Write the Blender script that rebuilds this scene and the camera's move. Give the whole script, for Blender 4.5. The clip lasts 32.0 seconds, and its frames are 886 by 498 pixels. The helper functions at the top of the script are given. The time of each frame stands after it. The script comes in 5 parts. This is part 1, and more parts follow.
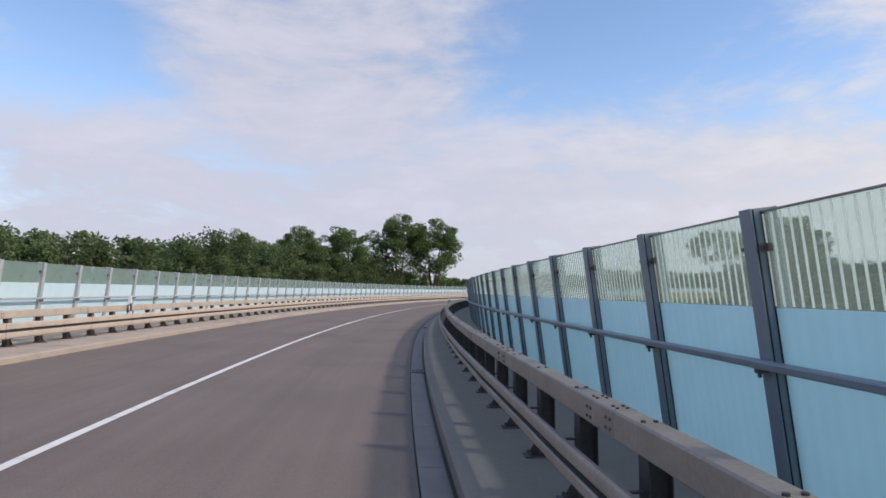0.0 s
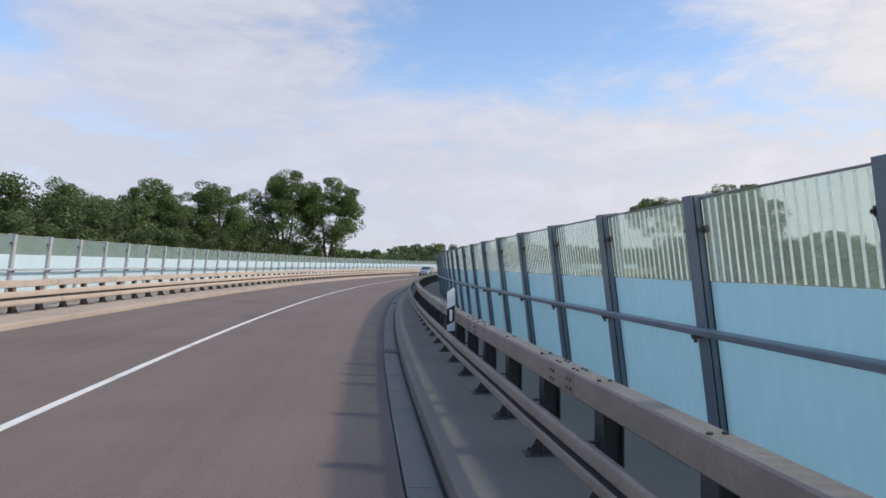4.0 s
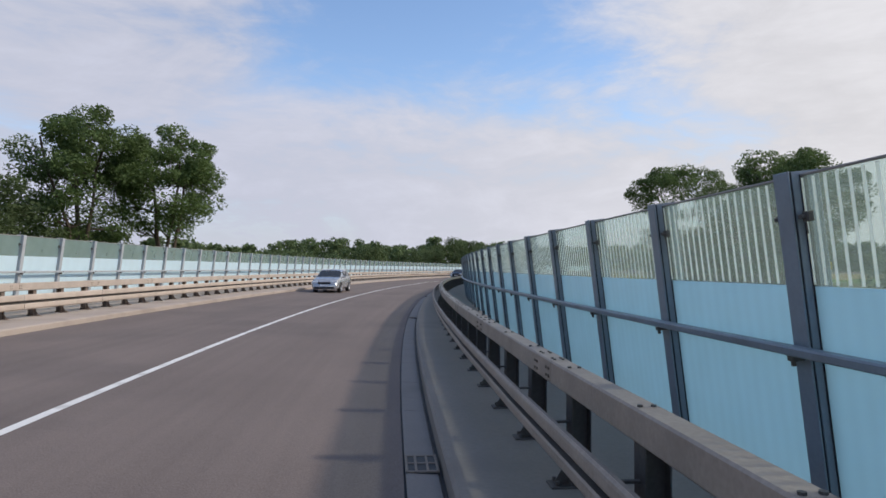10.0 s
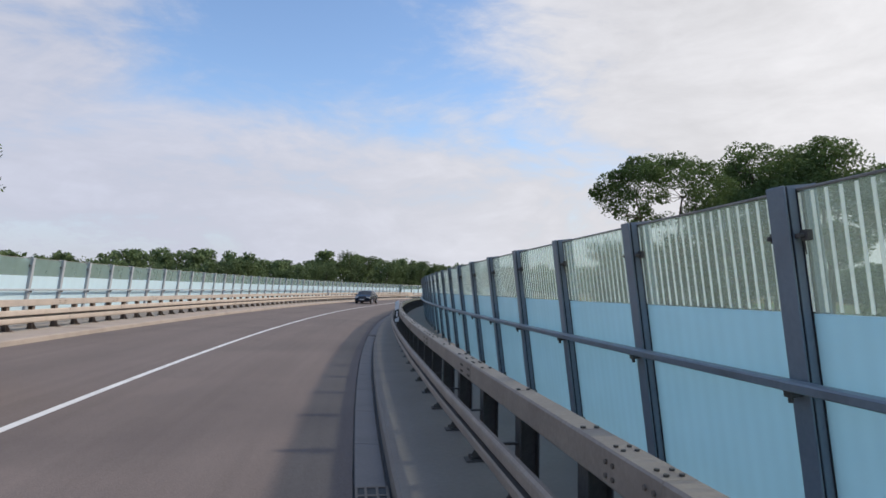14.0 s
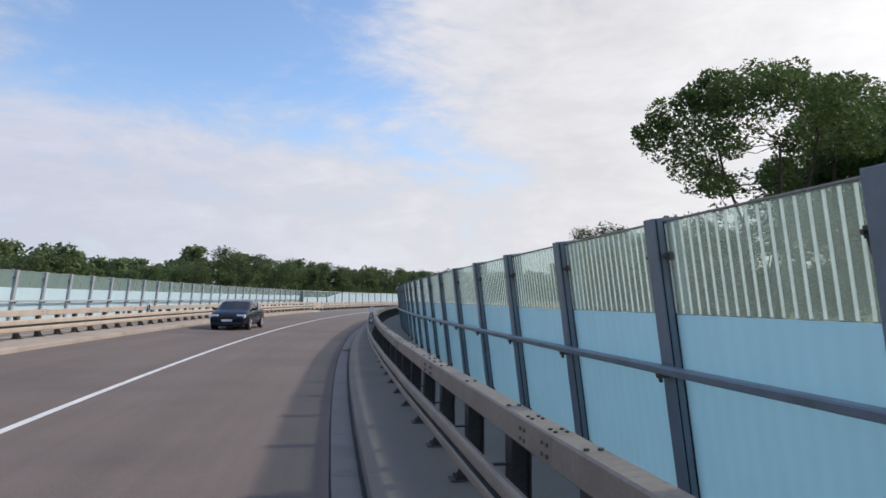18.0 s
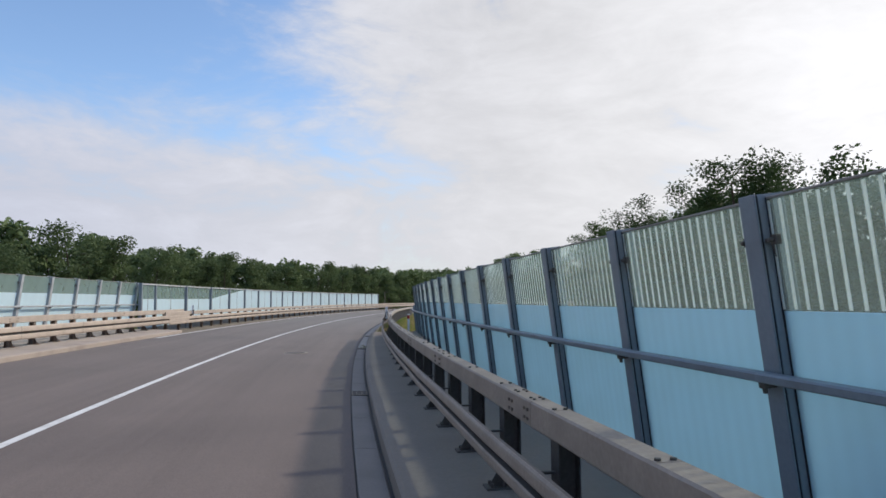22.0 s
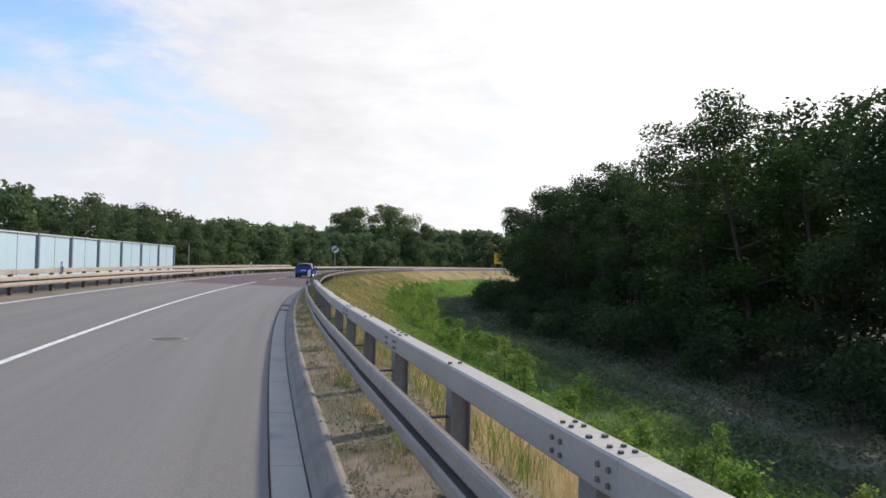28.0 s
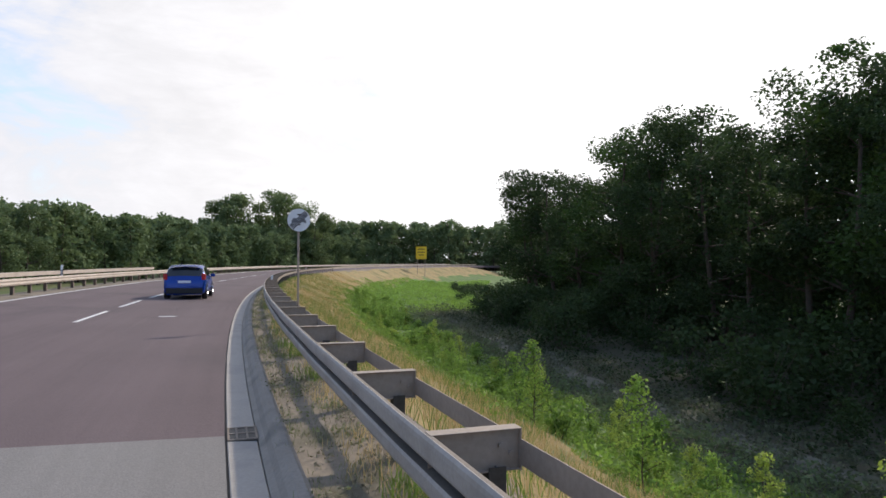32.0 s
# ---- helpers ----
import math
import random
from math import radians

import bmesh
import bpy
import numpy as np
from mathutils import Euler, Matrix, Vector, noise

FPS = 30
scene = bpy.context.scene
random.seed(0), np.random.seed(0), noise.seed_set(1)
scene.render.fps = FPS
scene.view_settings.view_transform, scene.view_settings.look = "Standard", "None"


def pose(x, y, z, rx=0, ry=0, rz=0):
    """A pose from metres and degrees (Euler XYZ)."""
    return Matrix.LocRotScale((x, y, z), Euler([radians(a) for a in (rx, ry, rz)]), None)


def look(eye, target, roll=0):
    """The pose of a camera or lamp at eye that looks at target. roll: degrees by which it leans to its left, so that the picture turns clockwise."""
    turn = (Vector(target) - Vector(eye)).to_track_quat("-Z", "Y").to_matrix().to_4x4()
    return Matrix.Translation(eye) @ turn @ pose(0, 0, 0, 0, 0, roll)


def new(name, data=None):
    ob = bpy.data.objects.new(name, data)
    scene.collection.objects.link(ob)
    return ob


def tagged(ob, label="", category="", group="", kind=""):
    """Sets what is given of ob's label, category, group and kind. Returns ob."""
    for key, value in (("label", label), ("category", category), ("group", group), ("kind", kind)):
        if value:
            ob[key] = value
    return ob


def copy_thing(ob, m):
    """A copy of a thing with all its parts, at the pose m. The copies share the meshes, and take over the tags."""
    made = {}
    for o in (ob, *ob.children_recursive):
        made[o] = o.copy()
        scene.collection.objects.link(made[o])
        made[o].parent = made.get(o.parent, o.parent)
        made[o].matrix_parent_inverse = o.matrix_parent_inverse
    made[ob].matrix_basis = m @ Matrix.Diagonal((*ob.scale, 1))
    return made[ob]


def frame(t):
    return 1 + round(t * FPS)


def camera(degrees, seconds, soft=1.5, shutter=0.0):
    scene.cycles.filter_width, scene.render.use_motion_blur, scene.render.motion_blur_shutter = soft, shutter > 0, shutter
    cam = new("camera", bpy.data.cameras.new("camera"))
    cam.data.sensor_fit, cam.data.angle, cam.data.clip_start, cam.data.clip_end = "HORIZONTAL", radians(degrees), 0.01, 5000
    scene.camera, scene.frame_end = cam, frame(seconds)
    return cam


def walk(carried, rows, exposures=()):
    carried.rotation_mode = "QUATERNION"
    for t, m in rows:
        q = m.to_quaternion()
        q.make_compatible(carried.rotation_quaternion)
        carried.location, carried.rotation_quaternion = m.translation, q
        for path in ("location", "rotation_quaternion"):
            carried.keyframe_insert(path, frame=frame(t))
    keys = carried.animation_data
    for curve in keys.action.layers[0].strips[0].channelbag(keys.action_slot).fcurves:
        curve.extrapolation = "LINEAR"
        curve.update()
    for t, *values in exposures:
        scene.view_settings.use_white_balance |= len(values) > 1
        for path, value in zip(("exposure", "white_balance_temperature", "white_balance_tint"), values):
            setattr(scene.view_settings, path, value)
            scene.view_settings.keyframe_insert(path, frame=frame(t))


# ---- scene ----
cam = camera(67.6, 32.0, soft=1.6)

# ---- plan: a road that bends to the right with one radius; s runs along it, d to its right ----
R = 315.0
FALL = 0.025
RED_FROM = 319.8      # newer reddish asphalt begins
DECK_END = 252.6      # the bridge ends


def at(s, d, z=0.0, turn=0.0):
    a = s / R
    return pose(R - (R - d) * math.cos(a), (R - d) * math.sin(a), z, 0, 0, -math.degrees(a) + turn)


def spot(s, d, z=0.0):
    a = s / R
    return Vector((R - (R - d) * math.cos(a), (R - d) * math.sin(a), z))


def plan_of(x, y):
    return math.atan2(y, R - x) * R, R - math.hypot(R - x, y)


# seconds, way along the road, offset, eye height, yaw, pitch, roll
ROWS = [
    (0.0, 5.58, -0.26, 1.733, -5.20, 3.65, 0.15),
    (0.5, 9.96, -0.33, 1.739, -5.64, 5.04, 0.19),
    (1.0, 14.34, -0.39, 1.745, -6.89, 4.42, 0.23),
    (1.5, 18.75, -0.41, 1.741, -8.33, 0.43, 0.04),
    (2.0, 23.15, -0.43, 1.737, -11.70, -0.72, -0.14),
    (2.5, 27.57, -0.42, 1.735, -12.60, 0.85, -0.16),
    (4.5, 45.54, -0.35, 1.728, -6.75, 1.88, -0.27),
    (5.0, 50.04, -0.33, 1.726, -7.70, 3.29, -0.29),
    (5.5, 54.55, -0.40, 1.722, -4.98, 3.74, -0.47),
    (6.0, 59.06, -0.46, 1.717, -6.47, 4.35, -0.65),
    (6.5, 63.64, -0.44, 1.737, -8.54, 4.20, -0.28),
    (7.0, 68.21, -0.41, 1.756, -9.88, 5.61, 0.10),
    (7.5, 72.74, -0.44, 1.747, -9.80, 6.60, -0.09),
    (8.0, 77.26, -0.47, 1.739, -9.67, 5.57, -0.29),
    (8.4, 80.90, -0.45, 1.733, -8.94, 3.22, -0.63),
    (8.5, 83.60, -0.44, 1.732, -8.76, 2.63, -0.72),
    (8.6, 86.80, -0.44, 1.730, -8.63, 2.38, -0.80),
    (8.7, 90.00, -0.43, 1.729, -8.51, 2.12, -0.88),
    (8.8, 93.20, -0.43, 1.728, -8.38, 1.87, -0.97),
    (8.9, 96.30, -0.42, 1.726, -8.26, 1.62, -1.05),
    (9.0, 99.20, -0.42, 1.725, -8.13, 1.36, -1.14),
    (9.5, 101.70, -0.29, 1.717, -6.02, 1.75, -0.70),
    (10.0, 104.20, -0.16, 1.710, -5.49, 1.69, -0.26),
    (10.5, 106.65, -0.15, 1.723, -5.82, 1.92, -0.36),
    (11.0, 109.10, -0.13, 1.735, -6.22, 1.98, -0.46),
    (11.5, 111.60, -0.15, 1.727, -6.24, 2.23, -0.51),
    (12.0, 114.04, -0.17, 1.719, -5.72, 3.30, -0.56),
    (12.5, 116.40, -0.14, 1.708, -5.50, 3.53, -0.73),
    (12.6, 118.00, -0.13, 1.705, -5.76, 3.62, -0.76),
    (12.7, 121.00, -0.13, 1.703, -6.01, 3.71, -0.80),
    (12.8, 124.30, -0.12, 1.701, -6.27, 3.80, -0.83),
    (12.9, 127.60, -0.11, 1.699, -6.52, 3.89, -0.86),
    (13.0, 131.02, -0.11, 1.696, -6.78, 3.98, -0.90),
    (13.5, 135.60, -0.14, 1.703, -8.03, 3.78, -0.85),
    (15.5, 156.00, -0.33, 1.728, -8.88, 3.71, -0.72),
    (16.0, 160.63, -0.34, 1.734, -6.49, 3.60, -0.64),
    (16.5, 169.90, -0.22, 1.721, -6.58, 3.84, -0.30),
    (17.0, 172.48, -0.09, 1.707, -8.20, 3.96, -0.10),
    (17.5, 175.00, -0.09, 1.711, -10.18, 4.81, -0.23),
    (18.0, 177.59, -0.10, 1.714, -10.97, 4.32, -0.36),
    (18.5, 185.00, -0.21, 1.710, -11.09, 1.18, -0.01),
    (19.0, 193.33, -0.32, 1.705, -14.04, 0.73, 0.33),
    (19.5, 197.82, -0.33, 1.709, -13.45, 1.16, -0.00),
    (20.0, 202.32, -0.34, 1.713, -11.73, 1.95, -0.34),
    (20.5, 206.85, -0.35, 1.694, -12.37, 1.40, -0.15),
    (21.0, 211.39, -0.36, 1.674, -9.74, 2.44, 0.04),
    (21.5, 215.91, -0.29, 1.681, -9.52, 3.87, 0.18),
    (22.0, 220.44, -0.22, 1.689, -10.05, 4.41, 0.34),
    (22.5, 225.05, -0.17, 1.694, -9.87, 5.30, -0.07),
    (23.0, 229.67, -0.10, 1.699, -9.41, 3.43, -0.49),
    (23.5, 234.14, -0.18, 1.707, -13.17, 1.45, -0.46),
    (24.0, 238.62, -0.27, 1.714, -12.74, 1.57, -0.45),
    (24.5, 243.26, -0.28, 1.718, -8.79, 2.01, 0.38),
    (26.5, 261.60, -0.67, 1.735, -13.41, 1.75, 0.10),
    (27.0, 265.94, -0.77, 1.739, -14.89, -0.24, 0.03),
    (27.5, 270.21, -0.45, 1.727, -14.66, 1.76, -0.64),
    (28.0, 274.49, -0.14, 1.714, -16.28, 1.36, -1.31),
    (28.5, 278.84, -0.08, 1.706, -16.01, 0.37, -1.89),
    (29.0, 283.20, -0.03, 1.698, -16.05, -0.25, -2.45),
    (29.5, 287.60, -0.00, 1.705, -16.73, -0.23, -1.74),
    (30.0, 292.00, 0.03, 1.712, -16.29, -0.21, -1.03),
    (30.5, 297.58, -0.04, 1.718, -17.36, -0.27, -0.64),
    (31.0, 307.76, -0.10, 1.724, -18.36, 0.81, -0.25),
    (31.5, 310.40, -0.11, 1.721, -19.73, 0.73, -0.22),
    (32.0, 312.94, -0.13, 1.718, -19.84, 1.10, -0.19),
]

rows = []
for t, s, c, z, yaw, pitch, roll in ROWS:
    e = spot(s, c, z)
    rows.append((t, pose(e.x, e.y, e.z, 90 + pitch, roll, -math.degrees(s / R) + yaw)))
walk(cam, rows, exposures=[(0.0, 0.03, 6650, 14), (6.0, 0.1, 6650, 13), (9.5, -0.06, 6550, 13), (14.0, -0.02, 6550, 12), (20.0, 0.04, 6550, 12), (24.0, -0.12, 6450, 11), (27.0, 0.17, 6550, 11), (32.0, 0.3, 6650, 12)])

# ---- light: sun from the right of the road, thin broken cloud ----
SUN_BEARING, SUN_HEIGHT = 114.5, 37.2
b, h = math.radians(SUN_BEARING), math.radians(SUN_HEIGHT)
toward = Vector((math.sin(b) * math.cos(h), math.cos(b) * math.cos(h), math.sin(h)))
sun = bpy.data.lights.new("sun", "SUN")
sun.energy, sun.angle, sun.color = 2.8, math.radians(2.0), (1.0, 0.91, 0.78)
sun_ob = new("sun", sun)
sun_ob.matrix_world = look(toward * 200, (0, 0, 0))

world = bpy.data.worlds.new("world")
scene.world = world
world.use_nodes = True
wn, wl = world.node_tree.nodes, world.node_tree.links
wn.clear()


def wnode(kind, **values):
    n = wn.new(kind)
    for k, v in values.items():
        n.inputs[k].default_value = v
    return n


sky = wn.new("ShaderNodeTexSky")
sky.sky_type, sky.sun_disc = "NISHITA", False
sky.sun_elevation, sky.sun_rotation = h, b
sky.air_density, sky.dust_density, sky.ozone_density = 1.0, 0.2, 3.0
co = wn.new("ShaderNodeTexCoord")
sep = wn.new("ShaderNodeSeparateXYZ")
wl.new(co.outputs["Generated"], sep.inputs[0])


def wmath(op, a, b=None, clamp=False):
    n = wn.new("ShaderNodeMath")
    n.operation, n.use_clamp = op, clamp
    for i, v in enumerate((a, b)):
        if v is None:
            continue
        if isinstance(v, (int, float)):
            n.inputs[i].default_value = v
        else:
            wl.new(v, n.inputs[i])
    return n.outputs[0]


def wramp(v, lo, hi):
    n = wn.new("ShaderNodeMapRange")
    n.interpolation_type = "SMOOTHSTEP"
    n.inputs["From Min"].default_value, n.inputs["From Max"].default_value = lo, hi
    wl.new(v, n.inputs["Value"])
    return n.outputs["Result"]


# cloud: one bank overhead to the north, broken blue beside it, closed white cover towards the sun
def wnoise(scale, detail, rough, warp, stretch):
    m = wn.new("ShaderNodeMapping")
    m.inputs["Scale"].default_value = stretch
    wl.new(co.outputs["Generated"], m.inputs["Vector"])
    n = wn.new("ShaderNodeTexNoise")
    n.inputs["Scale"].default_value, n.inputs["Detail"].default_value = scale, detail
    n.inputs["Roughness"].default_value, n.inputs["Distortion"].default_value = rough, warp
    wl.new(m.outputs[0], n.inputs["Vector"])
    return n.outputs["Fac"]


def lobe(bearing, height, inner, outer):
    a, e = math.radians(bearing), math.radians(height)
    v = (math.sin(a) * math.cos(e), math.cos(a) * math.cos(e), math.sin(e))
    n = wn.new("ShaderNodeVectorMath")
    n.operation = "DOT_PRODUCT"
    n.inputs[1].default_value = v
    wl.new(co.outputs["Generated"], n.inputs[0])
    return wramp(n.outputs["Value"], math.cos(math.radians(outer)), math.cos(math.radians(inner)))


puff = wnoise(4.0, 7.0, 0.62, 0.5, (1.0, 1.0, 2.6))
wisp = wnoise(13.0, 5.0, 0.6, 0.8, (1.0, 1.0, 3.0))
height = sep.outputs["Z"]
bank = wmath("MULTIPLY", lobe(-4, 19, 5, 19), 0.62)
east = wmath("MULTIPLY", lobe(86, 22, 26, 56), 0.74)
low = wmath("MULTIPLY", wmath("SUBTRACT", 1.0, wramp(height, 0.14, 0.40)), 0.62)
above = wmath("MULTIPLY", wramp(height, 0.50, 0.78), 0.22)
base = wmath("ADD", wmath("MAXIMUM", wmath("MAXIMUM", wmath("MAXIMUM", bank, east), low), above), 0.12)
ragged = wmath("ADD", wmath("MULTIPLY", wmath("SUBTRACT", puff, 0.5), 1.25), wmath("MULTIPLY", wmath("SUBTRACT", wisp, 0.5), 0.32))
cover = wramp(wmath("ADD", base, ragged), 0.18, 0.78)
side = wmath("ADD", wmath("MULTIPLY", sep.outputs["X"], toward.x), wmath("MULTIPLY", sep.outputs["Y"], toward.y))
haze = wmath("MULTIPLY", wmath("SUBTRACT", 1.0, wramp(height, 0.02, 0.24)), 0.93)
cover = wmath("MAXIMUM", cover, haze)
glow = wmath("ADD", wmath("MULTIPLY", wramp(side, 0.40, 0.90), 0.50), 0.78)
glow = wmath("ADD", glow, wmath("MULTIPLY", wramp(height, 0.50, 0.80), 0.08))
glow = wmath("ADD", glow, wmath("MULTIPLY", wmath("ADD", wmath("SUBTRACT", puff, 0.5), wmath("MULTIPLY", wmath("SUBTRACT", wisp, 0.5), 0.3)), 0.42))
tint = wn.new("ShaderNodeMixRGB")
tint.inputs[1].default_value, tint.inputs[2].default_value = (0.735, 0.785, 0.93, 1), (0.97, 0.98, 1.0, 1)
wl.new(wramp(side, -0.3, 0.6), tint.inputs[0])
cloud = wnode("ShaderNodeBackground")
wl.new(tint.outputs[0], cloud.inputs["Color"])
wl.new(glow, cloud.inputs["Strength"])
clear = wnode("ShaderNodeBackground", Strength=0.20)
wl.new(sky.outputs[0], clear.inputs["Color"])
mix = wn.new("ShaderNodeMixShader")
wl.new(cover, mix.inputs[0])
wl.new(clear.outputs[0], mix.inputs[1])
wl.new(cloud.outputs[0], mix.inputs[2])
out = wn.new("ShaderNodeOutputWorld")
wl.new(mix.outputs[0], out.inputs["Surface"])

# ---- materials ----


def material(name, color, rough=0.7, metal=0.0, vary=0.25, scale=3.0, fine=40.0, bump=0.2, spec=0.4, through_light=0.0, island=0.0, obj=0.0, dirt=None, coords="Object"):
    """Colour varied at two scales, with fine relief; through_light: the share that passes as translucence."""
    m = bpy.data.materials.new(name)
    m.use_nodes = True
    n, l = m.node_tree.nodes, m.node_tree.links
    bsdf = n["Principled BSDF"]
    bsdf.inputs["Roughness"].default_value, bsdf.inputs["Metallic"].default_value = rough, metal
    bsdf.inputs["Specular IOR Level"].default_value = spec
    tc = n.new("ShaderNodeTexCoord")
    geo = n.new("ShaderNodeNewGeometry")
    src = geo.outputs["Position"] if coords == "World" else tc.outputs["Object"]
    a, f = n.new("ShaderNodeTexNoise"), n.new("ShaderNodeTexNoise")
    a.inputs["Scale"].default_value, a.inputs["Detail"].default_value = scale, 5
    f.inputs["Scale"].default_value, f.inputs["Detail"].default_value = fine, 3
    l.new(src, a.inputs["Vector"])
    l.new(src, f.inputs["Vector"])
    add = n.new("ShaderNodeMath")
    add.operation = "ADD"
    l.new(a.outputs["Fac"], add.inputs[0])
    l.new(f.outputs["Fac"], add.inputs[1])
    total = add.outputs[0]
    for share, node, socket in ((island, geo, "Random Per Island"), (obj, n.new("ShaderNodeObjectInfo"), "Random")):
        if share:
            k = n.new("ShaderNodeMath")
            k.operation = "MULTIPLY_ADD"
            k.inputs[1].default_value = share
            l.new(node.outputs[socket], k.inputs[0])
            l.new(total, k.inputs[2])
            total = k.outputs[0]
    mid = 1.0 + 0.5 * (island + obj)
    r = n.new("ShaderNodeMapRange")
    r.inputs["From Min"].default_value, r.inputs["From Max"].default_value = mid - 0.5, mid + 0.5
    r.inputs["To Min"].default_value, r.inputs["To Max"].default_value = 1 - vary, 1 + vary
    l.new(total, r.inputs["Value"])
    mul = n.new("ShaderNodeVectorMath")
    mul.operation = "SCALE"
    mul.inputs[0].default_value = color
    l.new(r.outputs["Result"], mul.inputs["Scale"])
    col = mul.outputs[0]
    if dirt:
        stain = n.new("ShaderNodeTexNoise")
        stain.inputs["Scale"].default_value, stain.inputs["Detail"].default_value = dirt[1], 8
        l.new(src, stain.inputs["Vector"])
        dr = n.new("ShaderNodeMapRange")
        dr.inputs["From Min"].default_value, dr.inputs["From Max"].default_value = 0.52, 0.72
        l.new(stain.outputs["Fac"], dr.inputs["Value"])
        mx = n.new("ShaderNodeMixRGB")
        mx.inputs[2].default_value = (*dirt[0], 1)
        l.new(dr.outputs["Result"], mx.inputs[0])
        l.new(col, mx.inputs[1])
        col = mx.outputs[0]
    l.new(col, bsdf.inputs["Base Color"])
    if bump:
        bp = n.new("ShaderNodeBump")
        bp.inputs["Strength"].default_value, bp.inputs["Distance"].default_value = bump, 0.01
        l.new(f.outputs["Fac"], bp.inputs["Height"])
        l.new(bp.outputs[0], bsdf.inputs["Normal"])
    if through_light:
        tr = n.new("ShaderNodeBsdfTranslucent")
        l.new(col, tr.inputs["Color"])
        mxs = n.new("ShaderNodeMixShader")
        mxs.inputs[0].default_value = through_light
        l.new(bsdf.outputs[0], mxs.inputs[1])
        l.new(tr.outputs[0], mxs.inputs[2])
        l.new(mxs.outputs[0], n["Material Output"].inputs["Surface"])
    return m


def road_surface(name, color, worn, paler=0.0):
    """Asphalt in plan coordinates: stone grain, long wheel tracks, blotches and a few sealed cracks."""
    m = material(name, color, 0.9, vary=0.16, scale=0.35, fine=60, bump=0.5, coords="World", dirt=(worn, 0.22))
    n, l = m.node_tree.nodes, m.node_tree.links
    bsdf = n["Principled BSDF"]
    old = bsdf.inputs["Base Color"].links[0].from_socket
    uv = n.new("ShaderNodeUVMap")
    sep = n.new("ShaderNodeSeparateXYZ")
    l.new(uv.outputs[0], sep.inputs[0])

    def calc(op, a, b=None):
        k = n.new("ShaderNodeMath")
        k.operation = op
        for i, v in enumerate((a, b)):
            if v is None:
                continue
            if isinstance(v, (int, float)):
                k.inputs[i].default_value = v
            else:
                l.new(v, k.inputs[i])
        return k.outputs[0]

    # wheel tracks, a little lighter than the oily strip between them
    wave = calc("COSINE", calc("MULTIPLY", calc("ADD", sep.outputs["X"], 1.1), 2 * math.pi / 1.95))
    long = n.new("ShaderNodeMapping")
    long.inputs["Scale"].default_value = (2.2, 0.05, 1)
    l.new(uv.outputs[0], long.inputs["Vector"])
    streak = n.new("ShaderNodeTexNoise")
    streak.inputs["Scale"].default_value, streak.inputs["Detail"].default_value = 2.0, 5
    l.new(long.outputs[0], streak.inputs["Vector"])
    grit = n.new("ShaderNodeTexVoronoi")
    grit.inputs["Scale"].default_value = 85
    l.new(n["Geometry"].outputs["Position"], grit.inputs["Vector"])
    gain = calc("ADD", 1.0, calc("ADD", calc("MULTIPLY", wave, 0.035), calc("MULTIPLY", calc("SUBTRACT", streak.outputs["Fac"], 0.5), 0.30)))
    gain = calc("ADD", gain, calc("MULTIPLY", calc("SUBTRACT", grit.outputs["Color"], 0.5), 0.28))
    if paler:
        # the surface grows paler and greyer towards the end of the bridge
        pale_share = n.new("ShaderNodeMapRange")
        pale_share.inputs["From Min"].default_value, pale_share.inputs["From Max"].default_value = 225.0, 272.0
        l.new(sep.outputs["Y"], pale_share.inputs["Value"])
        gain = calc("MULTIPLY", gain, calc("ADD", 1.0, calc("MULTIPLY", pale_share.outputs["Result"], paler)))
    sc = n.new("ShaderNodeVectorMath")
    sc.operation = "SCALE"
    if paler:
        pale_mix = n.new("ShaderNodeMixRGB")
        pale_mix.inputs[2].default_value = (0.158, 0.148, 0.139, 1)
        l.new(pale_share.outputs["Result"], pale_mix.inputs[0])
        l.new(old, pale_mix.inputs[1])
        old = pale_mix.outputs[0]
    l.new(old, sc.inputs[0])
    l.new(gain, sc.inputs["Scale"])
    l.new(sc.outputs[0], bsdf.inputs["Base Color"])
    return m


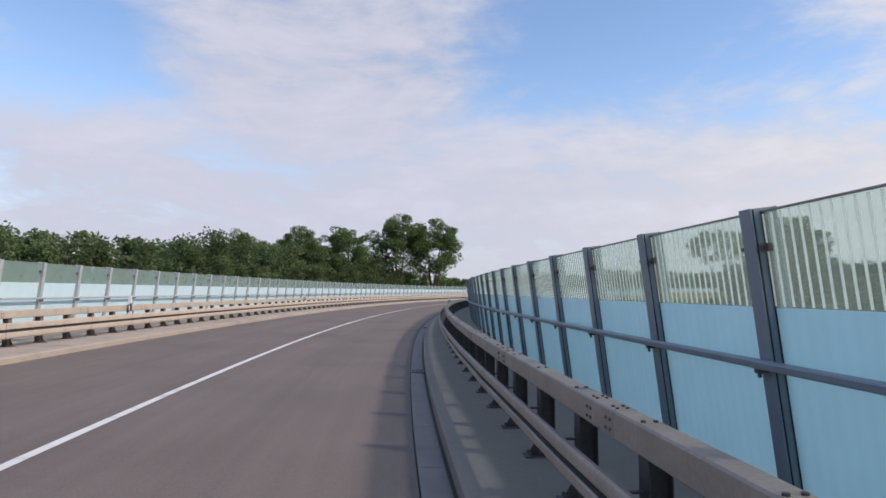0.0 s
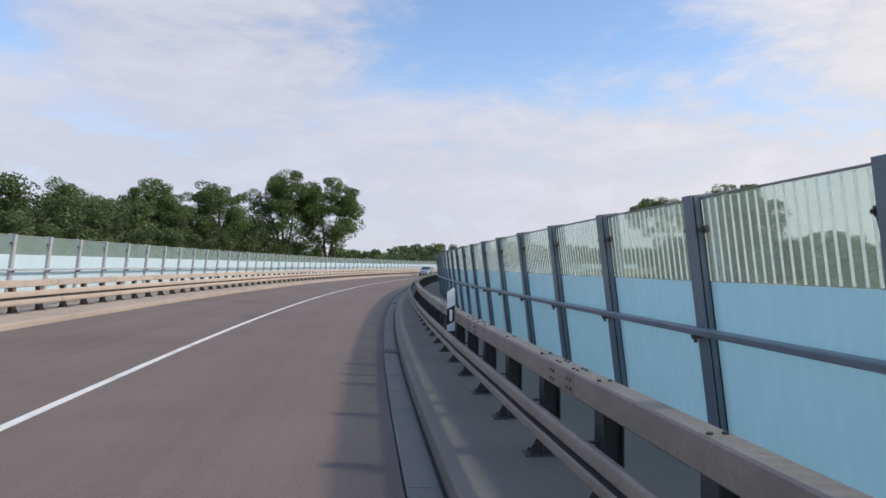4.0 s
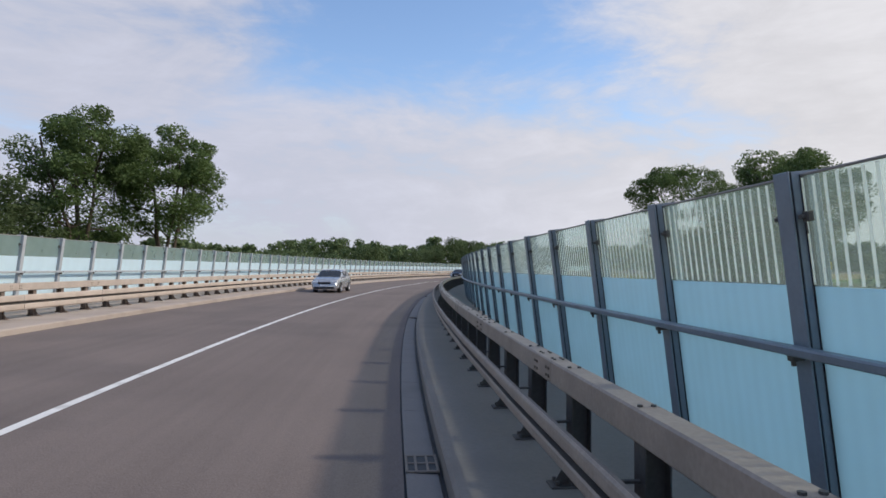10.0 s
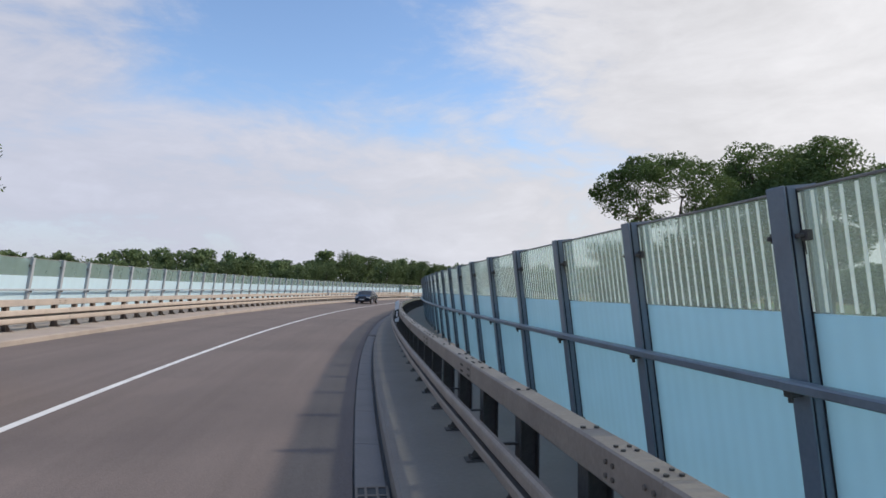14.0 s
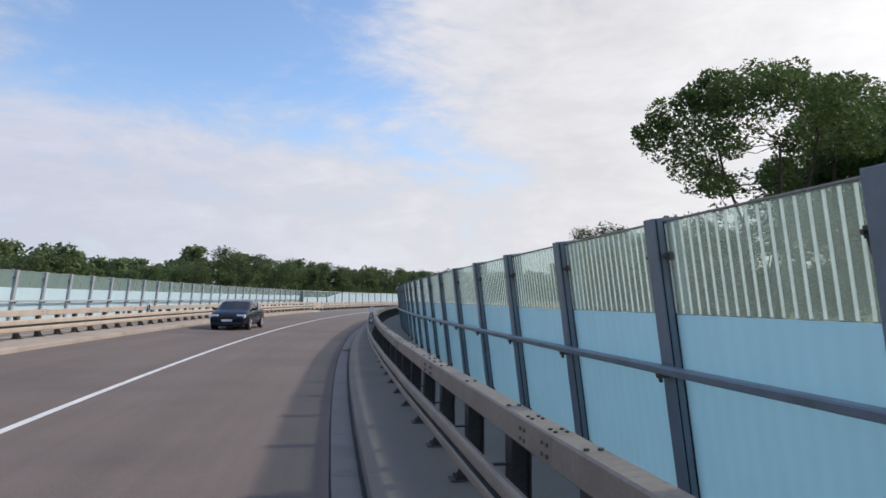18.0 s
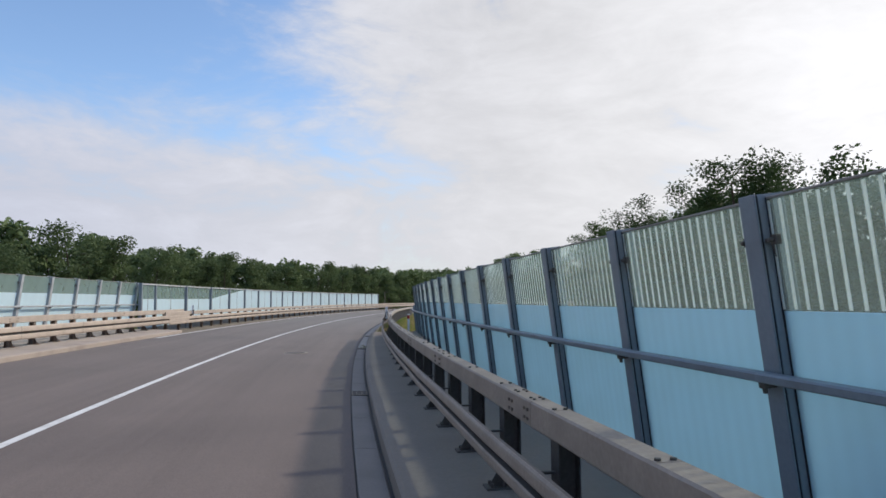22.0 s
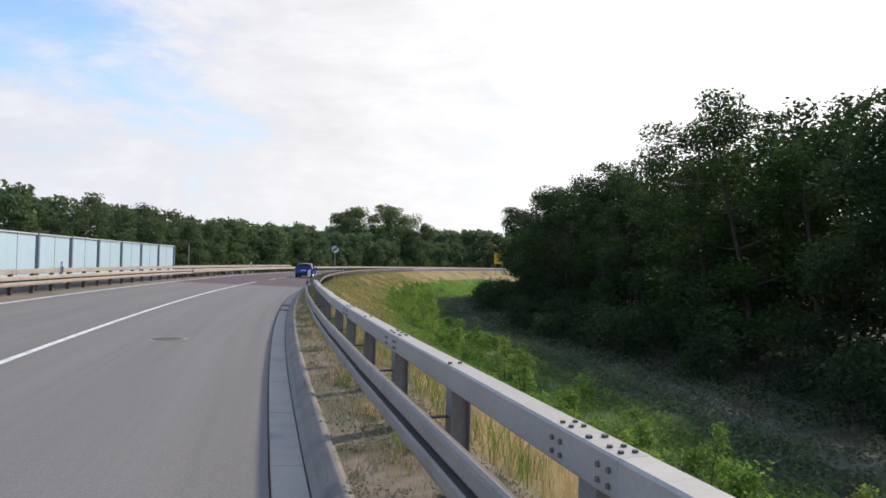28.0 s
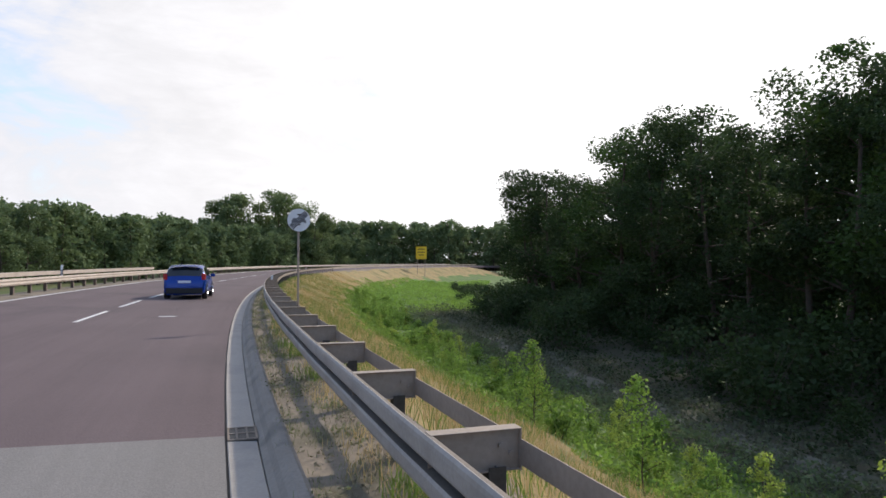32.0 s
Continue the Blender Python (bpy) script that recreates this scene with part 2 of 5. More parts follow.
def pane(name, tint, clear=0.9, gloss=0.12, haze=None, ribs=0.0):
    """Thin glass: what passes straight through, a sheen that grows at a slant, and a share of milky scatter."""
    m = bpy.data.materials.new(name)
    m.use_nodes = True
    n, l = m.node_tree.nodes, m.node_tree.links
    n.remove(n["Principled BSDF"])
    t = n.new("ShaderNodeBsdfTransparent")
    t.inputs["Color"].default_value = (*[c * clear for c in tint], 1)
    g = n.new("ShaderNodeBsdfGlossy")
    g.inputs["Roughness"].default_value = gloss
    fr, pw, lift = n.new("ShaderNodeLayerWeight"), n.new("ShaderNodeMath"), n.new("ShaderNodeMath")
    pw.operation, lift.operation = "POWER", "MULTIPLY_ADD"
    pw.inputs[1].default_value, lift.inputs[1].default_value, lift.inputs[2].default_value = 5.0, 0.6, 0.03
    a = n.new("ShaderNodeMixShader")
    l.new(fr.outputs["Facing"], pw.inputs[0])
    l.new(pw.outputs[0], lift.inputs[0])
    l.new(lift.outputs[0], a.inputs[0])
    last = t
    if haze:
        d, tl, mx = n.new("ShaderNodeBsdfDiffuse"), n.new("ShaderNodeBsdfTranslucent"), n.new("ShaderNodeMixShader")
        ns = n.new("ShaderNodeTexNoise")
        ns.inputs["Scale"].default_value, ns.inputs["Detail"].default_value = 2.5, 6
        tc = n.new("ShaderNodeTexCoord")
        l.new(tc.outputs["Object"], ns.inputs["Vector"])
        tl.inputs["Color"].default_value = (*haze[0], 1)
        d.inputs["Color"].default_value = (*haze[-1], 1) if len(haze) > 3 else (*haze[0], 1)
        mx.inputs[0].default_value = haze[2]
        if ribs:
            wv, wr, sc = n.new("ShaderNodeTexWave"), n.new("ShaderNodeMapRange"), n.new("ShaderNodeVectorMath")
            wv.bands_direction = "Y"
            wv.inputs["Scale"].default_value, wv.inputs["Distortion"].default_value, wv.inputs["Detail Scale"].default_value = 2.2, 0.6, 0.3
            l.new(tc.outputs["Object"], wv.inputs["Vector"])
            wr.inputs["To Min"].default_value, wr.inputs["To Max"].default_value = 1 - ribs, 1.0
            l.new(wv.outputs["Fac"], wr.inputs["Value"])
            sc.operation = "SCALE"
            sc.inputs[0].default_value = haze[0]
            l.new(wr.outputs["Result"], sc.inputs["Scale"])
            l.new(sc.outputs[0], tl.inputs["Color"])
        l.new(d.outputs[0], mx.inputs[1])
        l.new(tl.outputs[0], mx.inputs[2])
        mm, mr = n.new("ShaderNodeMixShader"), n.new("ShaderNodeMapRange")
        mr.inputs["To Min"].default_value, mr.inputs["To Max"].default_value = max(0, haze[1] - 0.08), min(1, haze[1] + 0.08)
        l.new(ns.outputs["Fac"], mr.inputs["Value"])
        l.new(mr.outputs["Result"], mm.inputs[0])
        l.new(t.outputs[0], mm.inputs[1])
        l.new(mx.outputs[0], mm.inputs[2])
        last = mm
    l.new(last.outputs[0], a.inputs[1])
    l.new(g.outputs[0], a.inputs[2])
    l.new(a.outputs[0], n["Material Output"].inputs["Surface"])
    return m


ASPHALT = road_surface("asphalt", (0.170, 0.138, 0.124), (0.135, 0.111, 0.102), 0.26)
ASPHALT_RED = road_surface("asphalt_red", (0.122, 0.090, 0.092), (0.092, 0.070, 0.072))
CONCRETE = material("concrete", (0.32, 0.29, 0.255), 0.85, vary=0.2, scale=0.9, fine=25, bump=0.25, coords="World", dirt=((0.21, 0.20, 0.185), 1.3))
# cap below the right barrier; the barrier's shade darkens this colour
CAP_SHADED = material("shaded_cap_concrete", (0.245, 0.208, 0.174), 0.85, vary=0.14, scale=0.7, fine=25, bump=0.2, coords="World", dirt=((0.215, 0.182, 0.155), 0.8))
# same cap on the far side, with sunlight put into the colour
CAP_SUNLIT = material("sunlit_cap_concrete", (0.395, 0.335, 0.285), 0.85, vary=0.16, scale=0.7, fine=25, bump=0.2, coords="World", dirt=((0.30, 0.255, 0.22), 0.9))
GUTTER = material("gutter_concrete", (0.215, 0.195, 0.18), 0.8, vary=0.12, scale=1.5, fine=30, bump=0.2, coords="World", obj=0.12, dirt=((0.18, 0.165, 0.15), 1.2))
GUTTER_PALE = material("pale_gutter_concrete", (0.39, 0.35, 0.305), 0.8, vary=0.14, scale=1.5, fine=30, bump=0.2, coords="World", obj=0.15, dirt=((0.29, 0.27, 0.25), 1.6))
KERB = material("kerb_concrete", (0.255, 0.228, 0.198), 0.85, vary=0.25, scale=2.0, fine=30, bump=0.3, coords="World", dirt=((0.16, 0.148, 0.132), 2.5))
SEAL = material("joint_sealant", (0.025, 0.025, 0.027), 0.6, vary=0.3, scale=4, coords="World")
PAINT = material("road_paint", (0.72, 0.72, 0.70), 0.7, vary=0.12, scale=2, fine=50, bump=0.2, coords="World", dirt=((0.5, 0.49, 0.47), 2.5))
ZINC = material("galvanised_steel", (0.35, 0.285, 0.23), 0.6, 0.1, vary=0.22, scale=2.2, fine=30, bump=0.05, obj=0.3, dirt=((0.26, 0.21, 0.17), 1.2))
# far-side copy of the steel; warm sunlight is mixed into the colour
ZINC_SUNLIT = material("sunlit_galvanised_steel", (0.50, 0.425, 0.36), 0.6, 0.1, vary=0.2, scale=2.2, fine=30, bump=0.05, obj=0.3, dirt=((0.40, 0.33, 0.27), 1.2))
RUSTY = material("rusty_brown_steel", (0.20, 0.155, 0.125), 0.75, 0.1, vary=0.3, scale=4, bump=0.1, obj=0.2)
ZINC_NEW = material("bright_galvanised_steel", (0.46, 0.435, 0.40), 0.55, 0.12, vary=0.16, scale=2.2, fine=30, bump=0.05, obj=0.3, dirt=((0.40, 0.38, 0.35), 1.4))
ZINC_OLD = material("dull_galvanised_steel", (0.34, 0.315, 0.29), 0.55, 0.2, vary=0.22, scale=2.2, fine=30, bump=0.05, obj=0.3, dirt=((0.25, 0.225, 0.20), 1.4))
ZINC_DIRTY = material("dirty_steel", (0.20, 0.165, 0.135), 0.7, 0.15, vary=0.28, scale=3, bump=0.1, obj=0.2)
ZINC_DARK = material("dark_steel", (0.105, 0.095, 0.085), 0.65, 0.3, vary=0.3, scale=3, bump=0.1)
BOLT = material("bolt", (0.10, 0.095, 0.09), 0.5, 0.6, vary=0.2)
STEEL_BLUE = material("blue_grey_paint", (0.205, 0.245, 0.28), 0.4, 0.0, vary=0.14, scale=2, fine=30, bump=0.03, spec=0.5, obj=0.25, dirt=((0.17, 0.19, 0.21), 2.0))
# barrier steel on the far side, sunlight put into its colour
STEEL_SUNLIT = material("sunlit_grey_paint", (0.40, 0.43, 0.455), 0.45, vary=0.14, scale=2, fine=30, bump=0.03, obj=0.25, dirt=((0.32, 0.33, 0.34), 2.0))
STEEL_LIGHT = material("light_grey_paint", (0.55, 0.57, 0.58), 0.45, vary=0.1)
RUBBER = material("rubber_seal", (0.018, 0.020, 0.024), 0.6, vary=0.2)
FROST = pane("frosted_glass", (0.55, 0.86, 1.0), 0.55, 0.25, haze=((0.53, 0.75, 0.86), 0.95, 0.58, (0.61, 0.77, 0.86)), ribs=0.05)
# FROST again for the far side, with the sun's brightness in its colour
FROST_LIT = pane("sunlit_frosted_glass", (0.62, 0.86, 0.95), 0.55, 0.25, haze=((0.55, 0.84, 0.95), 0.95, 0.28, (0.76, 0.92, 0.97)), ribs=0.02)
CLEAR = pane("clear_glass", (0.90, 0.975, 0.955), 0.89, 0.06, haze=((0.66, 0.80, 0.76), 0.14, 0.58))
CLEAR_MILKY = pane("milky_glass", (0.86, 0.97, 0.94), 0.90, 0.08, haze=((0.52, 0.66, 0.62), 0.36, 0.3))
STRIPE = material("white_stripe", (0.92, 0.95, 0.93), 0.5, vary=0.05, through_light=0.66)
SOIL = material("soil", (0.205, 0.168, 0.125), 0.95, vary=0.4, scale=1.2, fine=12, bump=0.8, coords="World", dirt=((0.085, 0.08, 0.045), 1.3))
MEADOW = material("meadow", (0.085, 0.115, 0.035), 0.95, vary=0.4, scale=0.06, fine=2.0, bump=0.6, coords="World", dirt=((0.15, 0.13, 0.06), 0.15))
PLATE_WHITE = material("white_plastic", (0.78, 0.79, 0.80), 0.45, vary=0.06)
PLATE_BLACK = material("black_plastic", (0.02, 0.02, 0.022), 0.45, vary=0.1)
BARK = material("bark", (0.085, 0.065, 0.05), 0.95, vary=0.4, scale=2, fine=14, bump=0.8)
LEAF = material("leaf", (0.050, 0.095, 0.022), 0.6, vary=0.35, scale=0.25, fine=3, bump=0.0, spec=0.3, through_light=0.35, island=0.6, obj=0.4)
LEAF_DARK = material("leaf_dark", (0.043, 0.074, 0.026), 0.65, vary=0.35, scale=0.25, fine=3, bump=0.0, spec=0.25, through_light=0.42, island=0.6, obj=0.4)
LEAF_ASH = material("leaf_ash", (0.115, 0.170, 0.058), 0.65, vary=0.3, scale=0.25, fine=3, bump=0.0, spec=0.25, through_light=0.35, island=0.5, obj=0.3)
# paler green: distance haze is mixed into the leaf colour
LEAF_HAZY = material("leaf_hazy", (0.125, 0.172, 0.076), 0.65, vary=0.3, scale=0.1, fine=1.5, bump=0.0, spec=0.2, through_light=0.35, island=0.5, obj=0.6)
LEAF_GREY = material("leaf_grey", (0.125, 0.145, 0.085), 0.65, vary=0.3, scale=0.4, fine=3, bump=0.0, spec=0.3, through_light=0.4, island=0.6, obj=0.3)
LEAF_POPLAR = material("leaf_poplar", (0.15, 0.20, 0.085), 0.65, vary=0.3, scale=0.2, fine=3, bump=0.0, spec=0.25, through_light=0.4, island=0.5, obj=0.3)
LEAF_LIME = material("leaf_lime", (0.29, 0.38, 0.075), 0.6, vary=0.35, scale=0.6, fine=3, bump=0.0, spec=0.3, through_light=0.5, island=0.6, obj=0.5)
LEAF_PALE = material("leaf_pale", (0.19, 0.31, 0.058), 0.6, vary=0.5, scale=0.4, fine=3, bump=0.0, spec=0.3, through_light=0.5, island=0.6, obj=0.3)

# ---- builders ----


def mesh_of(bm, name, mats, smooth=False):
    me = bpy.data.meshes.new(name)
    bm.normal_update()
    bm.to_mesh(me)
    bm.free()
    for m in mats if isinstance(mats, (list, tuple)) else [mats]:
        me.materials.append(m)
    if smooth:
        me.polygons.foreach_set("use_smooth", [True] * len(me.polygons))
    return me


def raw_mesh(name, verts, faces, mats, smooth=False):
    me = bpy.data.meshes.new(name)
    me.from_pydata(verts, [], faces)
    for m in mats if isinstance(mats, (list, tuple)) else [mats]:
        me.materials.append(m)
    if smooth:
        me.polygons.foreach_set("use_smooth", [True] * len(me.polygons))
    me.update()
    return me


def part(name, data, parent, m=None, label=""):
    """One mesh object under a thing or a part."""
    ob = new(name, data)
    ob.parent = parent
    if m is not None:
        ob.matrix_local = m
    if label:
        tagged(ob, label)
    return ob


def thing(name, label, category, m=None, group="", kind="", data=None):
    ob = new(name, data)
    if m is not None:
        ob.matrix_world = m
    return tagged(ob, label, category, group, kind)


def box(bm, x0, x1, y0, y1, z0, z1, bevel=0.0, m=None, mat=0):
    got = bmesh.ops.create_cube(bm, size=1.0)
    vs = got["verts"]
    for v in vs:
        v.co = Vector((x0 + (v.co.x + 0.5) * (x1 - x0), y0 + (v.co.y + 0.5) * (y1 - y0), z0 + (v.co.z + 0.5) * (z1 - z0)))
    fs = list({f for v in vs for f in v.link_faces})
    if bevel:
        es = list({e for v in vs for e in v.link_edges})
        r = bmesh.ops.bevel(bm, geom=es, offset=bevel, segments=1, affect="EDGES")
        vs = list({v for f in r["faces"] for v in f.verts} | {v for v in vs if v.is_valid})
        fs = list({f for v in vs for f in v.link_faces})
    if m is not None:
        for v in vs:
            v.co = m @ v.co
    for f in fs:
        f.material_index = mat
    return vs


def rod(bm, a, b, r0, r1=None, sides=8, mat=0, cap=True):
    a, b = Vector(a), Vector(b)
    r1 = r0 if r1 is None else r1
    got = bmesh.ops.create_cone(bm, cap_ends=cap, segments=sides, radius1=r0, radius2=r1, depth=(b - a).length)
    m = Matrix.Translation((a + b) / 2) @ (b - a).to_track_quat("Z", "Y").to_matrix().to_4x4()
    for v in got["verts"]:
        v.co = m @ v.co
    for f in {f for v in got["verts"] for f in v.link_faces}:
        f.material_index = mat
    return got["verts"]


def extrude_profile(name, pts, y0, y1, mats, closed=True, steps=1, smooth=False):
    """A profile in x and z drawn out along y."""
    verts, faces, n = [], [], len(pts)
    for k in range(steps + 1):
        y = y0 + (y1 - y0) * k / steps
        verts += [(p[0], y, p[1]) for p in pts]
    for k in range(steps):
        for i in range(n if closed else n - 1):
            j = (i + 1) % n
            faces.append((k * n + i, k * n + j, (k + 1) * n + j, (k + 1) * n + i))
    if closed:
        faces += [tuple(range(n - 1, -1, -1)), tuple(range(steps * n, steps * n + n))]
    return raw_mesh(name, verts, faces, mats, smooth)


def sweep(name, pts, s0, s1, ds, mats, closed=True, smooth=False):
    """A profile in d and z drawn along the road."""
    k = max(1, round((s1 - s0) / ds))
    verts, faces, n = [], [], len(pts)
    for i in range(k + 1):
        s = s0 + (s1 - s0) * i / k
        verts += [spot(s, p[0], p[1])[:] for p in pts]
    for i in range(k):
        for a in range(n if closed else n - 1):
            b2 = (a + 1) % n
            faces.append((i * n + a, i * n + b2, (i + 1) * n + b2, (i + 1) * n + a))
    if closed:
        faces += [tuple(range(n - 1, -1, -1)), tuple(range(k * n, k * n + n))]
    return raw_mesh(name, verts, faces, mats, smooth)


def plan_uv(me):
    """Plan coordinates, d and s in metres, as the mesh's UV map."""
    uv = me.uv_layers.new(name="plan")
    for lp in me.loops:
        c = me.vertices[lp.vertex_index].co
        s, d = plan_of(c.x, c.y)
        uv.data[lp.index].uv = (d, s)
    return me


def deck(d):
    return -FALL * d


S0, S1 = -70.0, 640.0

# ---- road and bridge ----
road = thing("road", "grey worn asphalt carriageway bending to one side", "road", kind="structure",
             data=plan_uv(sweep("road", [(-8.5, deck(-8.5)), (0, 0), (0, -0.5), (-8.5, -0.5)], S0, DECK_END, 3.0, ASPHALT)))
road1 = thing("road", "pale grey asphalt carriageway past the bridge", "road", kind="structure",
              data=plan_uv(sweep("road_pale", [(-8.5, deck(-8.5)), (0, 0), (0, -0.5), (-8.5, -0.5)], DECK_END, RED_FROM, 3.0, ASPHALT)))
road2 = thing("road", "newer dark reddish asphalt carriageway", "road", kind="structure",
              data=plan_uv(sweep("road_red", [(-8.5, deck(-8.5)), (0, 0), (0, -0.5), (-8.5, -0.5)], RED_FROM, S1, 3.0, ASPHALT_RED)))
slab = thing("bridge_deck", "concrete bridge deck under the road", "bridge", kind="structure",
             data=sweep("bridge_deck", [(-11.7, -0.35), (-11.7, -0.55), (-6.5, -1.0), (-5.5, -2.4), (-2.5, -2.4), (-1.0, -1.1), (2.95, -0.85), (2.95, -0.42), (0.5, -0.52), (-8.6, -0.52)], S0, DECK_END, 3.0, CONCRETE))
cap_right = thing("bridge_cap", "shaded concrete bridge edge cap under the guard rail", "kerb", kind="structure",
                  data=sweep("cap_right", [(0.335, -0.4), (0.335, 0.145), (0.365, 0.172), (2.9, 0.20), (2.9, -0.4)], S0, DECK_END, 2.0, CAP_SHADED))
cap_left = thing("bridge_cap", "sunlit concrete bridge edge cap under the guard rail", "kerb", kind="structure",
                 data=sweep("cap_left", [(-8.515, -0.3), (-8.515, 0.33), (-8.56, 0.36), (-11.62, 0.44), (-11.62, -0.3)], S0, DECK_END, 2.0, CAP_SUNLIT))

lines = thing("lane_marking", "solid white centre line on the asphalt", "road marking", kind="structure",
              data=sweep("centre_line", [(-3.94, deck(-3.94) + 0.005), (-3.81, deck(-3.81) + 0.005)], S0, 326.0, 2.0, PAINT, closed=False))
edge = thing("lane_marking", "white edge line along the far side of the road", "road marking", kind="structure",
             data=sweep("edge_line", [(-8.36, deck(-8.36) + 0.005), (-8.22, deck(-8.22) + 0.005)], DECK_END - 4, 560, 2.0, PAINT, closed=False))
dash_mesh = raw_mesh("dash", [(-0.065, -2.0, 0), (0.065, -2.0, 0), (0.065, 2.0, 0), (-0.065, 2.0, 0)], [(0, 1, 2, 3)], PAINT)
s = 334.3
while s < 470:
    thing("centre_dash", "white dash of the broken centre line", "road marking", at(s, -3.9, deck(-3.9) + 0.006), "centre dashes", "structure", dash_mesh)
    s += 5.9

scrap = raw_mesh("paint_scrap", [(-0.30, -0.10, 0), (-0.08, -0.14, 0), (0.22, -0.09, 0), (0.30, 0.02, 0), (0.05, 0.12, 0), (-0.24, 0.07, 0)], [(0, 1, 2, 3, 4, 5)], PAINT)
thing("paint_scrap", "worn scrap of white paint on the asphalt", "road marking", at(334.3, -1.88, deck(-1.88) + 0.006), "", "structure", scrap)

for s_c, d0, d1, seed in ((301.9, -1.15, -0.02, 1),):
    verts, faces = [], []
    for k in range(15):
        d = d0 + (d1 - d0) * k / 14
        w = 0.05 * noise.noise((d * 2.5, seed, 0.4))
        half = 0.006 + 0.006 * abs(noise.noise((d * 5, seed, 2.0)))
        verts += [spot(s_c + w - half, d, deck(d) + 0.004)[:], spot(s_c + w + half, d, deck(d) + 0.004)[:]]
        if k:
            faces.append((2 * k - 2, 2 * k, 2 * k + 1, 2 * k - 1))
    thing("crack", "thin dark crack across the asphalt", "crack", kind="structure", data=raw_mesh("crack", verts, faces, SEAL))

# gutter of concrete channel stones with dark sealed joints, one stone every 2 m
gutter = thing("gutter", "concrete gutter strip along the road edge", "gutter", kind="structure",
               data=sweep("gutter_bed", [(0.0, -0.3), (0.0, -0.03), (0.335, -0.03), (0.335, -0.3)], S0, 470, 3.0, SEAL))
stone = extrude_profile("gutter_stone", [(0.022, -0.03), (0.022, 0.004), (0.03, 0.010), (0.29, -0.004), (0.305, -0.03)], -0.994, 0.994, GUTTER)
pale_stone = stone.copy()
pale_stone.materials.clear()
pale_stone.materials.append(GUTTER_PALE)
for i in range(150):
    s = 1.0 + 2.0 * i + 0.2
    if s < 330:
        part("gutter_stone", stone if s < 244 else pale_stone, gutter, at(s, 0.0, 0.0))
far_stones = sweep("gutter_stone_run", [(0.022, -0.03), (0.022, 0.004), (0.03, 0.010), (0.29, -0.004), (0.305, -0.03)], 301.4, 470, 3.0, GUTTER_PALE)
part("gutter_stone", far_stones, gutter)

# iron inlets set in the gutter
bm = bmesh.new()
box(bm, 0.022, 0.305, -0.25, 0.25, -0.02, 0.010, 0.004)
inlet_bed = mesh_of(bm, "inlet_bed", SEAL)
bm = bmesh.new()
box(bm, -0.011, 0.011, -0.25, 0.25, 0.004, 0.020, 0.003)
inlet_bar = mesh_of(bm, "bar", ZINC_DIRTY)
bm = bmesh.new()
box(bm, 0.030, 0.297, -0.018, 0.018, 0.004, 0.018, 0.003)
inlet_cross = mesh_of(bm, "crossbar", ZINC_DIRTY)
for s in (2.8, 20.0, 37.2, 54.4, 71.5, 88.8, 110.0, 127.1, 144.3, 163.5, 182.6, 199.8, 217.0, 232.7, 244.0, 252.1, 274.8, 298.3, 319.8):
    ob = thing("gutter_inlet", "rusty iron drain inlet in the concrete gutter", "drain", at(s, 0.0, 0.004), "gutter inlets")
    part("inlet_bed", inlet_bed, ob)
    for x in (0.033, 0.111, 0.209, 0.294):
        part("bar", inlet_bar, ob, pose(x, 0, 0))
    for y in (-0.232, 0.0, 0.232):
        part("crossbar", inlet_cross, ob, pose(0, y, 0))
bm = bmesh.new()
rod(bm, (0, 0, -0.02), (0, 0, 0.006), 0.40, sides=28)
rod(bm, (0, 0, 0.004), (0, 0, 0.010), 0.31, sides=28, mat=1)
manhole = mesh_of(bm, "manhole", [CONCRETE, ZINC_DARK])
for s, d in ((242.0, -1.9), (289.1, -2.05)):
    thing("manhole_cover", "round iron manhole cover with concrete ring in the asphalt", "manhole", at(s, d, deck(d) + 0.002), "manhole covers", data=manhole)

# ---- noise barriers ----
LEAN = 0.12          # towards the road at the top
BASE_D, BASE_Z, HIGH = 2.575, 0.185, 2.13
STEP = 2.0


def tilted(s, d, z, sign=1):
    """A frame at the foot of the barrier whose z runs up the leaning plane."""
    return at(s, d, z) @ pose(0, 0, 0, 0, -math.degrees(LEAN) * sign, 0)


def post_mesh(high, name, mat=None):
    """H-section post with a body between its flanges and a foot plate."""
    bm = bmesh.new()
    box(bm, -0.10, -0.085, -0.075, 0.075, 0, high + 0.006, 0.004)      # front flange
    box(bm, 0.085, 0.10, -0.075, 0.075, 0, high + 0.006, 0.004)
    box(bm, -0.068, 0.096, -0.066, 0.066, 0, high + 0.004)       # body behind a dark groove
    box(bm, -0.098, -0.03, -0.045, 0.045, 0, high + 0.004)
    box(bm, -0.17, 0.17, -0.13, 0.13, -0.02, 0.02, 0.004)             # foot plate
    return mesh_of(bm, name, mat or STEEL_BLUE)


def seal_mesh(high):
    bm = bmesh.new()
    for y in (-0.066, 0.066):
        box(bm, -0.022, 0.022, y - 0.008, y + 0.008, 0.05, high - 0.02)
        box(bm, -0.084, -0.069, y * 0.85 - 0.006, y * 0.85 + 0.006, 0.02, high - 0.002)
    return mesh_of(bm, "seal", RUBBER)


